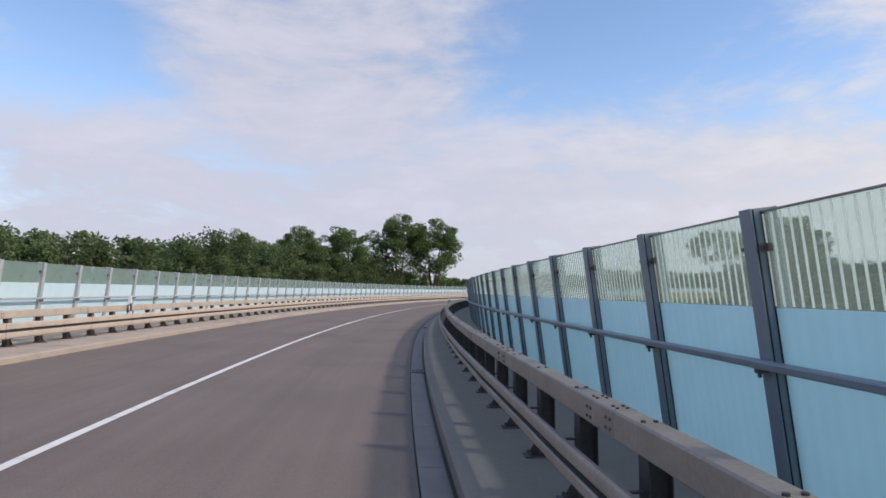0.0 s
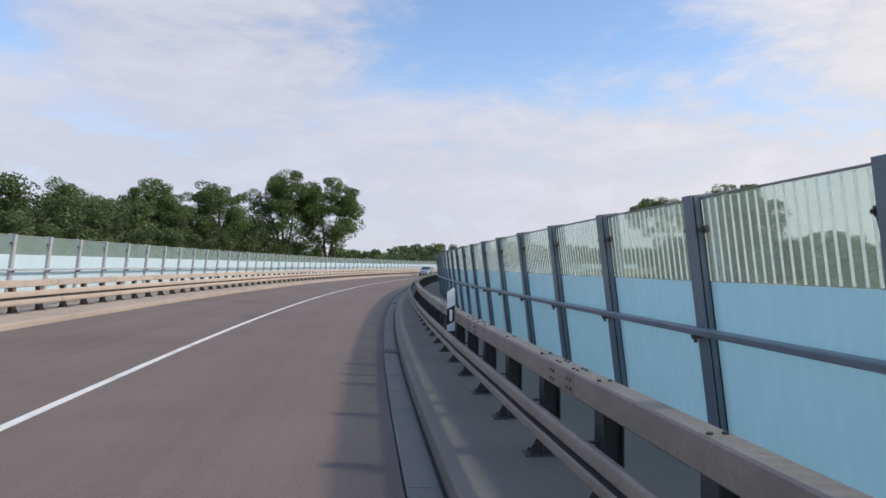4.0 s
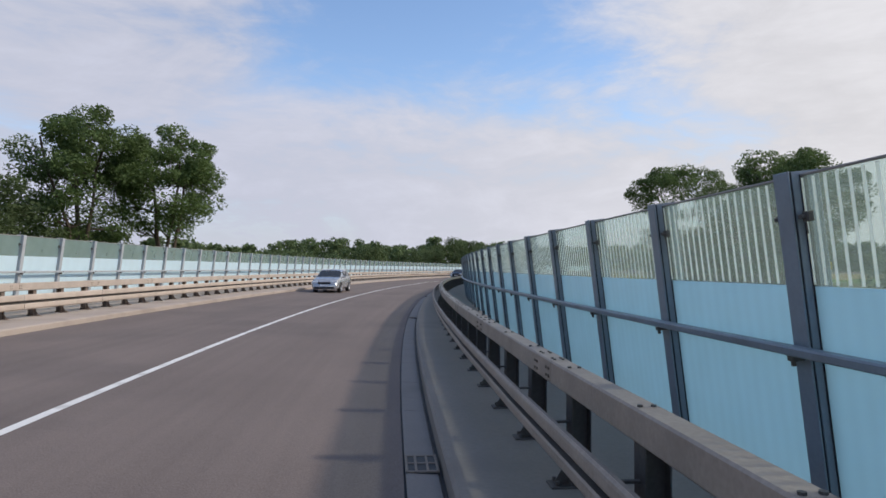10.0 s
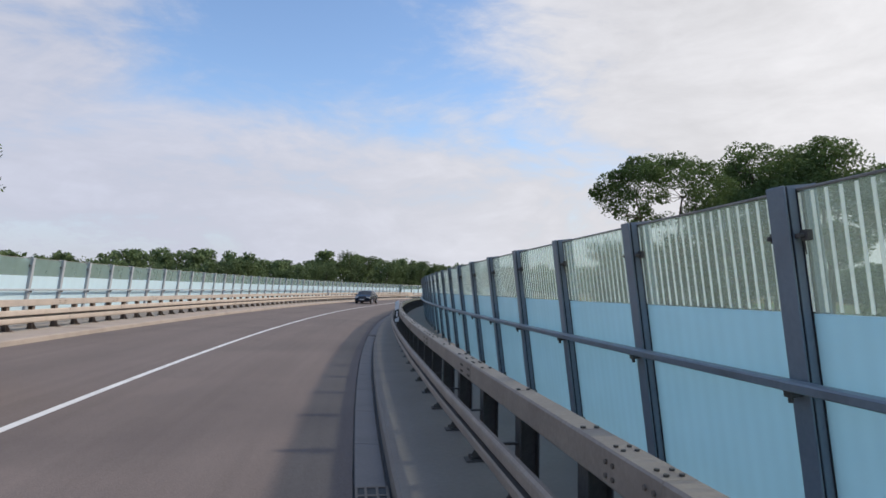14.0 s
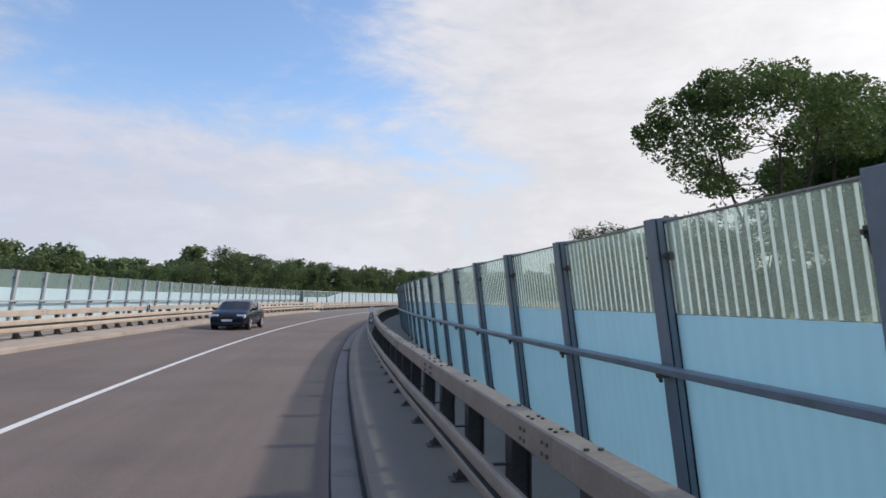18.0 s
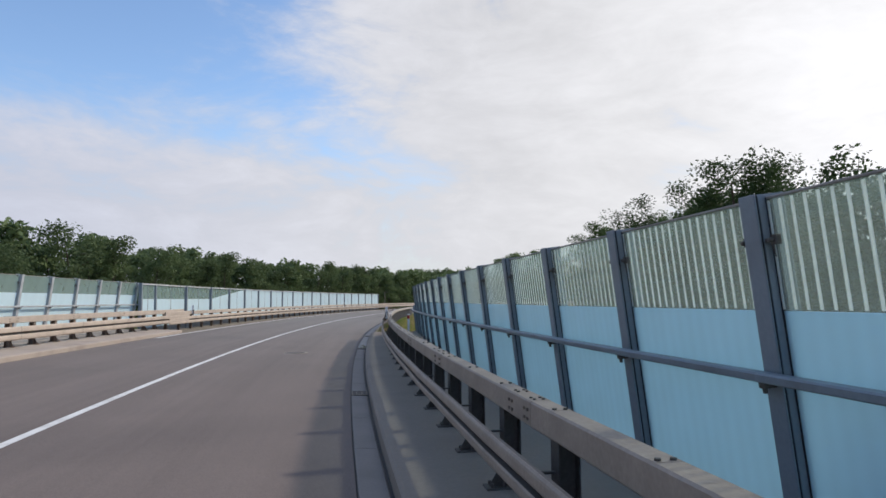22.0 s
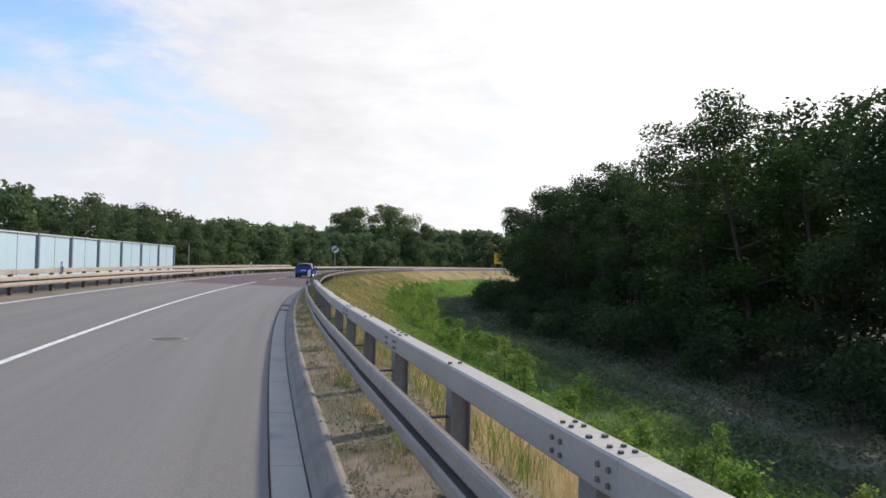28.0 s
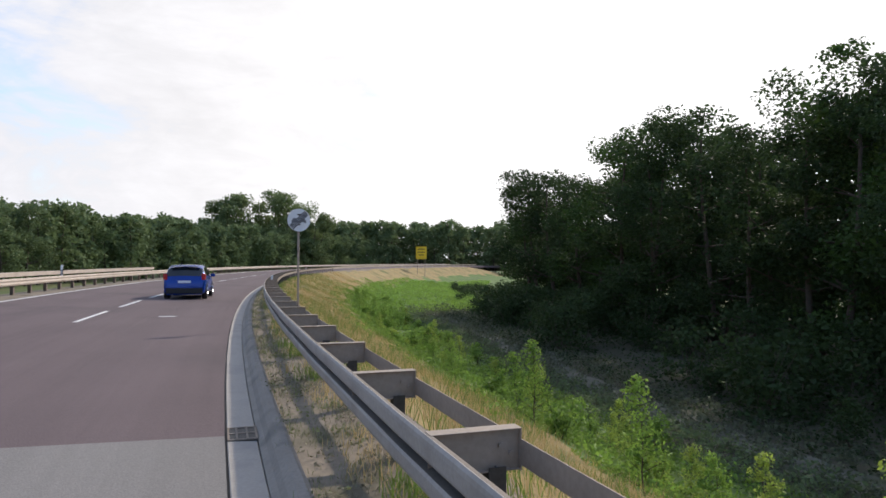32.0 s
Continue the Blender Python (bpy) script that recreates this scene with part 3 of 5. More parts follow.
def clamp_mesh(high):
    bm = bmesh.new()
    for z in (0.0,):
        for y in (-0.125, 0.125):
            box(bm, -0.055, -0.016, y - 0.028, y + 0.028, z - 0.03, z + 0.03, 0.005)
            rod(bm, (-0.085, y, z), (-0.05, y, z), 0.014, sides=6)
            box(bm, -0.06, -0.05, min(y, 0), max(y, 0), z - 0.012, z + 0.012)
            rod(bm, (-0.048, y + 0.01, z - 0.02), (-0.045, y + 0.004, z - 0.10), 0.006, 0.004, 5)      # safety cord
    return mesh_of(bm, "clamp", ZINC_DARK)


def pane_mesh(z0, z1, mat, width=STEP - 0.10, thick=0.018, name="pane"):
    bm = bmesh.new()
    box(bm, -thick / 2, thick / 2, 0.05, 0.05 + width, z0, z1, 0.003)
    return mesh_of(bm, name, mat)


SPLIT = 1.44
post_m, seal_m, clamp_m = post_mesh(HIGH, "post"), seal_mesh(HIGH), clamp_mesh(HIGH)
low_m, high_m = pane_mesh(0.05, SPLIT, FROST, name="frosted_pane"), pane_mesh(SPLIT + 0.004, HIGH - 0.03, CLEAR, name="clear_pane")
bm = bmesh.new()
for k in range(19):
    y = 0.095 + k * 0.1005
    box(bm, -0.0125, -0.0095, y - 0.012, y + 0.012, SPLIT + 0.01, HIGH - 0.04)
stripe_m = mesh_of(bm, "stripes", STRIPE)
bm = bmesh.new()
box(bm, -0.014, 0.014, 0.0, STEP, HIGH - 0.03, HIGH - 0.014, 0.004)
top_m = mesh_of(bm, "top_rail", ZINC_OLD)
bm = bmesh.new()
box(bm, -0.205, -0.135, 0.0, STEP, 1.045, 1.102, 0.010)
hand_m = mesh_of(bm, "handrail", STEEL_BLUE)
bm = bmesh.new()
box(bm, -0.18, -0.09, -0.03, 0.03, 1.005, 1.045, 0.004)
rod(bm, (-0.16, 0.0, 0.975), (-0.16, 0.0, 1.01), 0.014, sides=6)
brack_m = mesh_of(bm, "bracket", ZINC_DARK)


bm = bmesh.new()
box(bm, -0.205, -0.135, 0.0, STEP, 1.045, 1.102, 0.010)
# far-side posts, handrail and lower panes use the sunlit colours
pale_hand = mesh_of(bm, "handrail", STEEL_SUNLIT)
pale_post = post_mesh(HIGH, "post", STEEL_SUNLIT)
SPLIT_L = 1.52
lit_m, lit_top = pane_mesh(0.05, SPLIT_L, FROST_LIT, name="frosted_pane"), pane_mesh(SPLIT_L + 0.004, HIGH - 0.03, CLEAR_MILKY, name="clear_pane")


def barrier_bay(parent, m, sign, striped, with_pane=True):
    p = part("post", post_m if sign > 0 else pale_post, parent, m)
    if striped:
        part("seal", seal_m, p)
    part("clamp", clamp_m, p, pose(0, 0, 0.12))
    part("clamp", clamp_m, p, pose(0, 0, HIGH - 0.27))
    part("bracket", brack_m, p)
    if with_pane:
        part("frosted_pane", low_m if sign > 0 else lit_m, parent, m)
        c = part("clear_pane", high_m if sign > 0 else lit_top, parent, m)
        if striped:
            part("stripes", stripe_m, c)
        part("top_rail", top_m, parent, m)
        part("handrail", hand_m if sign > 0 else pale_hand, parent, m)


flip = pose(0, 0, 0, 0, 0, 180)
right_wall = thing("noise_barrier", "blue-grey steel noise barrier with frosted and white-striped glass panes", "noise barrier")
for k in range(-15, 126):
    barrier_bay(right_wall, tilted(STEP * k, BASE_D, BASE_Z), 1, True, k < 125)
# stepped-down end of low panes
LOW = 1.27
low_post, low_pane = post_mesh(LOW, "low_post"), pane_mesh(0.05, LOW - 0.02, FROST, 1.55, name="low_pane")
for s in (251.62, 253.24):
    p = part("low_post", low_post, right_wall, tilted(s, BASE_D, BASE_Z))
    part("bracket", brack_m, p)
for s in (250.0, 251.62):
    part("low_pane", low_pane, right_wall, tilted(s, BASE_D, BASE_Z))
part("handrail", sweep("handrail_end", [(2.235, 1.205), (2.235, 1.262), (2.305, 1.262), (2.305, 1.205)], 250.0, 253.7, 2.0, STEEL_BLUE), right_wall)

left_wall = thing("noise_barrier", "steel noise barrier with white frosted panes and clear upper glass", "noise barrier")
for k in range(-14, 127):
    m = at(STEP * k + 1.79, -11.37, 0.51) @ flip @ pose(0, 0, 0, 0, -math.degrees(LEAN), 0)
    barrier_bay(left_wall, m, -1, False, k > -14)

# taller solid wall beyond the bridge, wide bays with a thin mullion
WALL_D, WALL_HIGH = -10.87, 2.27
far_wall = thing("noise_wall", "pale blue translucent noise wall beside the road past the bridge", "noise barrier")
bm = bmesh.new()
box(bm, -0.08, 0.08, -0.07, 0.07, 0, WALL_HIGH + 0.04, 0.005)
wall_post = mesh_of(bm, "wall_post", STEEL_BLUE)


def wall_pieces(bay):
    """Mullion and sill, top rail, and a full frosted pane for one bay."""
    bm = bmesh.new()
    box(bm, -0.02, 0.02, bay / 2 - 0.02, bay / 2 + 0.02, 0.1, WALL_HIGH, 0.003)
    box(bm, -0.05, 0.05, 0.0, bay, -0.3, 0.12, 0.004)
    frame_m = mesh_of(bm, "wall_frame", STEEL_BLUE)
    bm = bmesh.new()
    box(bm, -0.035, 0.085, 0.0, bay, WALL_HIGH - 0.03, WALL_HIGH + 0.03, 0.004)
    rail_m = mesh_of(bm, "top_rail", STEEL_LIGHT)
    bm = bmesh.new()
    box(bm, -0.012, 0.012, 0.07, bay - 0.07, 0.12, WALL_HIGH - 0.03, 0.003)
    return frame_m, rail_m, mesh_of(bm, "wall_pane", FROST_LIT)


def slant_pane(bay, lo0, lo1, hi0, hi1, mat, name):
    bm = bmesh.new()
    v = [bm.verts.new((x, y, z)) for x in (-0.01, 0.01) for y, z in ((0.07, lo0), (bay - 0.07, lo1), (bay - 0.07, hi1), (0.07, hi0))]
    for f in ((0, 1, 2, 3), (7, 6, 5, 4), (0, 4, 5, 1), (1, 5, 6, 2), (2, 6, 7, 3), (3, 7, 4, 0)):
        bm.faces.new([v[q] for q in f])
    bmesh.ops.recalc_face_normals(bm, faces=bm.faces)
    return mesh_of(bm, name, mat)


BAY = 3.785
stations = [253.65, 255.5, 260.2, 264.75, 268.75] + [268.75 + BAY * (k + 1) for k in range(16)]
usual = wall_pieces(BAY)
for k, s in enumerate(stations):
    m = at(s, WALL_D, 0.29 + 0.002 * (s - 254.3))
    part("wall_post", wall_post, far_wall, m)
    if k == len(stations) - 1:
        break
    bay = stations[k + 1] - s
    own = usual if k > 4 else wall_pieces(bay)
    part("wall_frame", own[0], far_wall, m)
    part("top_rail", own[1], far_wall, m)
    if k < 5:
        # level, then slanting change from frosted to clear glass
        top = WALL_HIGH - 0.03
        z_a, z_b = WALL_HIGH * (0.68, 0.68, 0.68, 0.68, 0.84)[k], min(top - 0.004, WALL_HIGH * (0.68, 0.68, 0.68, 0.84, 1.0)[k])
        part("wall_pane", slant_pane(bay, 0.12, 0.12, z_a, z_b, FROST_LIT, "wall_pane"), far_wall, m)
        part("clear_pane", slant_pane(bay, z_a + 0.002, z_b + 0.002, top, top, CLEAR_MILKY, "clear_pane"), far_wall, m)
    else:
        part("wall_pane", own[2], far_wall, m)

# ---- guard rails ----
SEG = 3.986
CHORD = pose(0, 0, 0, 0, 0, -math.degrees(SEG / 2 / R))      # each straight length lies along the chord of the bend
# folded front beam: top lip, upper bulge, groove, lower bulge
front = [(0.040, 0.0), (0.016, 0.002), (0.004, -0.014), (0.0, -0.035), (0.0, -0.098), (0.010, -0.116), (0.072, -0.132), (0.078, -0.142), (0.072, -0.152), (0.010, -0.170), (0.0, -0.188), (0.0, -0.245), (0.010, -0.270), (0.045, -0.290)]
beam_pts = front + [(x + 0.007, z) for x, z in reversed(front)]


def beam_mesh(name, clean, tall):
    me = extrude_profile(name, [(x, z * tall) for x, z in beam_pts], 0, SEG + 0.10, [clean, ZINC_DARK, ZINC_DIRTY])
    # groove faces take dark steel, its shadow put into the colour; back faces browner
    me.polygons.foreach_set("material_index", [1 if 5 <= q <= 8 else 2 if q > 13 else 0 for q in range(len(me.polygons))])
    return me


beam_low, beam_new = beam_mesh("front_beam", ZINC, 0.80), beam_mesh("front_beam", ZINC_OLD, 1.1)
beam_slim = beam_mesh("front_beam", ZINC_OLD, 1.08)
beam_warm = beam_mesh("front_beam", ZINC_SUNLIT, 1.32)


def box_meshes(x0, x1, z0, mat):
    """Box beam, the sleeve round its joint, and the bolted plate over a post."""
    bm = bmesh.new()
    box(bm, x0, x1, 0.0, SEG - 0.012, z0, 0.0, 0.012)
    beam = mesh_of(bm, "box_beam", mat)
    bm = bmesh.new()
    box(bm, x0 - 0.0012, x1 + 0.0012, -0.30, 0.30, z0 + 0.01, 0.0012, 0.010)
    for y in (-0.24, -0.16, 0.16, 0.24):
        for x in (x0 + 0.045, x1 - 0.045):
            rod(bm, (x, y, 0.002), (x, y, 0.011), 0.012, sides=8, mat=1)
        for z in (z0 * 0.35, z0 * 0.7):
            rod(bm, (x0 - 0.003, y, z), (x0 - 0.013, y, z), 0.012, sides=8, mat=2)
    sleeve = mesh_of(bm, "sleeve", [mat, BOLT, ZINC_DIRTY])
    bm = bmesh.new()
    for x in (-0.036, 0.036):
        rod(bm, (x, 0.0, 0.0), (x, 0.0, 0.012), 0.015, sides=8, mat=1)
    box(bm, -0.062, 0.062, -0.030, 0.030, -0.004, 0.0015)
    return beam, sleeve, mesh_of(bm, "bolt_plate", [mat, BOLT])


box_old, box_new = box_meshes(-0.08, 0.075, -0.175, ZINC), box_meshes(-0.07, 0.08, -0.165, ZINC_NEW)
box_warm = box_meshes(-0.08, 0.10, -0.195, ZINC_SUNLIT)
bm = bmesh.new()
rod(bm, (0.078, 0, 0), (0.058, 0, 0), 0.015, sides=8)
rail_bolt = mesh_of(bm, "rail_bolt", ZINC_NEW)


def rail_post(high, back=0.0, plate=True, mat=None, gusset=False):
    """Channel post set back under the box beam, with a foot plate that reaches to the road side."""
    bm = bmesh.new()
    box(bm, back - 0.07, back - 0.060, -0.075, 0.075, 0, high, 0.002)
    box(bm, back + 0.060, back + 0.07, -0.075, 0.075, 0, high, 0.002)
    box(bm, back - 0.062, back + 0.062, -0.005, 0.005, 0, high)
    if back:
        box(bm, -0.06, back + 0.06, -0.07, 0.07, high - 0.02, high, 0.002)
    if plate:
        box(bm, -0.215, back + 0.12, -0.085, 0.085, -0.01, 0.014, 0.004)
        for x in (-0.165, back + 0.095):
            for y in (-0.052, 0.052):
                rod(bm, (x, y, 0.01), (x, y, 0.045), 0.014, sides=6)
    if gusset:
        # slanting foot ribs on the road side
        for y in (0.0,):
            v = [bm.verts.new((x, y + e, z)) for e in (-0.005, 0.005) for x, z in ((-0.07, 0.01), (-0.185, 0.01), (-0.07, 0.20))]
            for f in ((0, 1, 2), (5, 4, 3), (0, 3, 4, 1), (1, 4, 5, 2), (2, 5, 3, 0)):
                bm.faces.new([v[q] for q in f])
    return mesh_of(bm, "rail_post", mat or ZINC_DARK)


def arm_mesh(x1, mat, half=0.03):
    bm = bmesh.new()
    box(bm, -0.30, x1, -half, half, -half * 0.8, 0.0, 0.003)
    return mesh_of(bm, "spacer_arm", mat)


arm_back, arm_m = arm_mesh(-0.05, ZINC_DARK, 0.018), arm_mesh(-0.03, ZINC)
post_bridge, post_left = rail_post(0.65, 0.0, True, None, True), rail_post(0.74, 0.0, True, RUSTY, True)
post_ground, post_weeds = rail_post(1.36, 0.0, False, ZINC_OLD), rail_post(0.96, 0.0, False, RUSTY)


def super_rail(parent, s0, s1, d_front, d_box, z_front, z_box, step, post, z_post, sign=1, beam=None, boxes=None, first=0.4):
    """Front beam, box beam above and behind it, a post at every step."""
    beam, boxes = beam, boxes or box_old
    k = 0
    s = s0
    here = Matrix.Identity(4) if sign > 0 else flip
    turn = Matrix.Identity(4) if sign > 0 else pose(0, SEG, 0, 0, 0, 180)
    while s < s1 - 0.1:
        part("front_beam", beam, parent, at(s, d_front, z_front) @ CHORD @ turn)
        part("box_beam", boxes[0], parent, at(s, d_box, z_box) @ CHORD @ turn)
        if k or s0 < 254:
            part("sleeve", boxes[1], parent, at(s, d_box, z_box) @ here)
        s += SEG
        k += 1
    s = s0 + first
    while s < s1:
        p = part("rail_post", post, parent, at(s, d_box + 0.03 * sign, z_post) @ here)
        part("spacer_arm", arm_back if sign > 0 else arm_m, p, pose(0, 0, z_front - z_post - 0.13))
        if sign > 0:
            part("bolt_plate", boxes[2], parent, at(s, d_box, z_box) @ here)
            part("rail_bolt", rail_bolt, parent, at(s, d_front, z_front - 0.142 * (0.8 if beam is beam_low else 1.1)))
        s += step


rail_r = thing("guard_rail", "galvanised steel guard rail with box beam on dark posts", "guard rail", data=None)
super_rail(rail_r, -30.0, 252.9, 0.86, 1.195, 0.765, 1.004, SEG / 3, post_bridge, 0.18, 1, beam_low, None, SEG / 6)
rail_g = thing("guard_rail", "galvanised guard rail with box beam standing in the grass verge", "guard rail")
super_rail(rail_g, 253.0, 288.8, 0.845, 1.215, 0.805, 1.03, 2.0, post_ground, -0.50, 1, beam_new, box_new, 1.9)
super_rail(rail_g, 253.0 + 9 * SEG, 296.8, 0.860, 1.225, 0.81, 1.04, SEG / 3, post_ground, -0.49, 1, beam_new, box_new, 1.3)
# last short piece of the box beam on two closer posts
TAIL = 253.0 + 11 * SEG
part("box_beam", box_new[0], rail_g, at(TAIL, 1.235, 1.04) @ Matrix.Diagonal((1, 0.71, 1, 1)))
part("sleeve", box_new[1], rail_g, at(TAIL, 1.235, 1.04))
for s in (TAIL + 0.65, TAIL + 1.98):
    p = part("rail_post", post_ground, rail_g, at(s, 1.265, -0.49))
    part("spacer_arm", arm_back, p, pose(0, 0, 1.14))
    part("bolt_plate", box_new[2], rail_g, at(s, 1.235, 1.04))

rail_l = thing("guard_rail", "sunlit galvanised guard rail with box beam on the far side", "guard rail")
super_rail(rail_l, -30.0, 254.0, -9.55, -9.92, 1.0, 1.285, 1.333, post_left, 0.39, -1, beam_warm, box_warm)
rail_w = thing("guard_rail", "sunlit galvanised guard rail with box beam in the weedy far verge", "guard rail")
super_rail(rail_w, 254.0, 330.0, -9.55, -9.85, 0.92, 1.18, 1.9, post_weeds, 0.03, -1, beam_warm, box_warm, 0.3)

# simpler rail after the box beam ends: beam on wide spacer blocks, strip behind
rail_e = thing("guard_rail", "galvanised guard rail on wide spacer blocks in the verge", "guard rail")
s = TAIL
while s < 420:
    part("front_beam", beam_slim, rail_e, at(s, min(0.925, 0.87 + 0.018 * (s - TAIL) / SEG), 0.815) @ CHORD)
    s += SEG
bm = bmesh.new()
box(bm, 0.03, 0.55, -0.015, -0.009, -0.22, 0.0)
box(bm, 0.03, 0.55, -0.05, 0.05, -0.006, 0.0, 0.002)
box(bm, 0.03, 0.55, -0.045, 0.045, -0.226, -0.22, 0.002)
box(bm, 0.545, 0.552, -0.05, 0.05, -0.23, 0.0)
rod(bm, (0.44, -0.03, -0.09), (0.44, -0.015, -0.09), 0.016, sides=8)
rod(bm, (0.50, -0.03, -0.14), (0.50, -0.015, -0.14), 0.016, sides=8)
block_m = mesh_of(bm, "spacer_block", ZINC)
bm = bmesh.new()
box(bm, 0.36, 0.46, -0.05, -0.042, -1.2, -0.20)
box(bm, 0.36, 0.46, 0.042, 0.05, -1.2, -0.20)
box(bm, 0.405, 0.413, -0.05, 0.05, -1.2, -0.20)
stub_m = mesh_of(bm, "rail_post", ZINC_DARK)
bm = bmesh.new()
box(bm, 0.552, 0.558, 0.0, 2.0, -0.20, -0.06)
strip_m = mesh_of(bm, "back_strip", ZINC)
s = 300.25
while s < 420:
    part("spacer_block", block_m, rail_e, at(s, 0.93, 0.82))
    part("rail_bolt", rail_bolt, rail_e, at(s, min(0.925, 0.87 + 0.018 * (s - TAIL) / SEG), 0.662))
    part("rail_post", stub_m, rail_e, at(s, 0.93, 0.82))
    part("back_strip", strip_m, rail_e, at(s, 0.93, 0.82))
    s += 2.0
far_rails = thing("guard_rail", "plain galvanised guard rail running on into the distance", "guard rail")
part("front_beam", sweep("front_beam_run", [(-9.49, 0.62), (-9.46, 0.69), (-9.49, 0.77), (-9.46, 0.84), (-9.49, 0.92), (-9.54, 0.92), (-9.54, 0.62)], 330, 560, 3.0, ZINC_SUNLIT), far_rails)
part("upper_beam", sweep("upper_beam_run", [(-9.77, 0.99), (-9.77, 1.18), (-9.95, 1.18), (-9.95, 0.99)], 330, 372, 3.0, ZINC_SUNLIT), far_rails)
part("front_beam", sweep("near_beam_run", [(0.95, 0.50), (0.92, 0.58), (0.95, 0.66), (0.92, 0.74), (0.95, 0.82), (1.0, 0.82), (1.0, 0.50)], 420, 560, 3.0, ZINC), far_rails)
s = 331.3
while s < 470:
    part("rail_post", post_weeds, far_rails, at(s, -9.65, -0.05))
    s += 2.0

# ---- land ----


def smooth(a, b, x):
    t = max(0.0, min(1.0, (x - a) / (b - a)))
    return t * t * (3 - 2 * t)


def land(s, d):
    """Height of the ground: low meadow under the bridge, a bank that carries the road beyond it."""
    low = -5.2 + 0.8 * math.sin(s * 0.021 + d * 0.03)
    wood = -3.3 + 0.25 * math.sin(s * 0.11) + 0.2 * math.sin(d * 0.4 + s * 0.05)
    if d > 0:
        t = d - 1.7
        bank = 0.10 if t < 0 else max(wood, 0.10 - 0.44 * t + 0.08 * math.sin(s * 0.6) * min(1, t))
    else:
        t = -d - 12.0
        bank = -0.1 if t < 0 else max(-2.2, -0.1 - 0.4 * t)
    k = smooth(247.0, 256.0, s) * (1 - smooth(540, 620, s))
    return low * (1 - k) + bank * k


def axis(lo, hi, step, reach):
    fine = [lo + step * i for i in range(int((hi - lo) / step) + 1)]
    far, a = [], step
    x = 0.0
    while x < reach:
        a *= 1.35
        x += a
        far.append(x)
    return [lo - f for f in reversed(far)] + fine + [fine[-1] + f for f in far]


xs, ys = axis(-90, 420, 6.0, 2600), axis(-90, 430, 6.0, 2600)
verts, faces = [], []
for y in ys:
    for x in xs:
        s, d = plan_of(x, y)
        z = land(s, d) - 0.9 if -14 < d < 40 and 240 < s < 640 else land(s, d)
        verts.append((x, y, min(z, -1.2)))
w = len(xs)
for j in range(len(ys) - 1):
    for i in range(w - 1):
        faces.append((j * w + i, j * w + i + 1, (j + 1) * w + i + 1, (j + 1) * w + i))
ground = thing("ground", "green meadow and woodland floor below the road", "ground", kind="structure", data=raw_mesh("ground", verts, faces, MEADOW, True))


def strip_sheet(name, d_list, s0, s1, ds, mats, pick):
    k = round((s1 - s0) / ds)
    verts, faces, idx = [], [], []
    for i in range(k + 1):
        s = s0 + (s1 - s0) * i / k
        for d in d_list:
            j = d + 0.12 * math.sin(s * 1.7 + d * 3) if d > 2 else d
            verts.append(spot(s, j, land(max(s, 256.0), d) + 0.03 * noise.noise((s * 0.7, d * 0.9, 0.3)))[:])
    n = len(d_list)
    for i in range(k):
        for a in range(n - 1):
            faces.append((i * n + a, i * n + a + 1, (i + 1) * n + a + 1, (i + 1) * n + a))
            idx.append(pick(s0 + (s1 - s0) * (i + 0.5) / k, d_list[a]))
    me = raw_mesh(name, verts, faces, mats, True)
    me.polygons.foreach_set("material_index", idx)
    return me


STRAW_SOIL = material("dry_grass_floor", (0.28, 0.205, 0.088), 0.95, vary=0.4, scale=0.8, fine=9, bump=0.8, coords="World", dirt=((0.10, 0.12, 0.035), 0.45))
GREEN_SOIL = material("weed_floor", (0.095, 0.155, 0.038), 0.95, vary=0.4, scale=0.7, fine=7, bump=0.8, coords="World")
TRACK = material("pale_track", (0.125, 0.122, 0.095), 0.95, vary=0.35, scale=1.0, fine=8, bump=0.8, coords="World", dirt=((0.07, 0.08, 0.04), 0.6))
LITTER_AND_SHADE = material("wood_floor_and_shade", (0.06, 0.06, 0.036), 0.95, vary=0.4, scale=0.8, fine=8, bump=0.8, coords="World")


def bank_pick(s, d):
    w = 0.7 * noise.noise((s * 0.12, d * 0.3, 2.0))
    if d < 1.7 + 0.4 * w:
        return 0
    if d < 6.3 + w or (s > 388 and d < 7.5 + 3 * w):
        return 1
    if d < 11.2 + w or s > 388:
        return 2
    # wood's shade painted as a strip of darker floor before the track
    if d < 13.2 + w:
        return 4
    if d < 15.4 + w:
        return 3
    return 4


dl = [0.555, 0.8, 1.2, 1.7, 2.2, 2.8, 3.5, 4.2, 5.0, 5.8, 6.6, 7.5, 8.5, 9.5, 10.5, 11.5, 12.5, 13.5, 14.5, 15.5, 16.5, 18, 20, 23, 27, 32, 40, 55]
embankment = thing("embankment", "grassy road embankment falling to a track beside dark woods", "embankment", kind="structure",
                   data=strip_sheet("embankment", dl, 253.0, 640.0, 1.0, [SOIL, STRAW_SOIL, GREEN_SOIL, TRACK, LITTER_AND_SHADE], bank_pick))
left_bank = thing("embankment", "weedy verge and bank on the far side of the road", "embankment", kind="structure",
                  data=sweep("left_bank", [(-8.5, 0.19), (-9.2, 0.22), (-10.6, 0.18), (-12.5, -0.2), (-18, -2.4), (-30, -2.8)], 252.6, 640, 3.0, SOIL, closed=False))
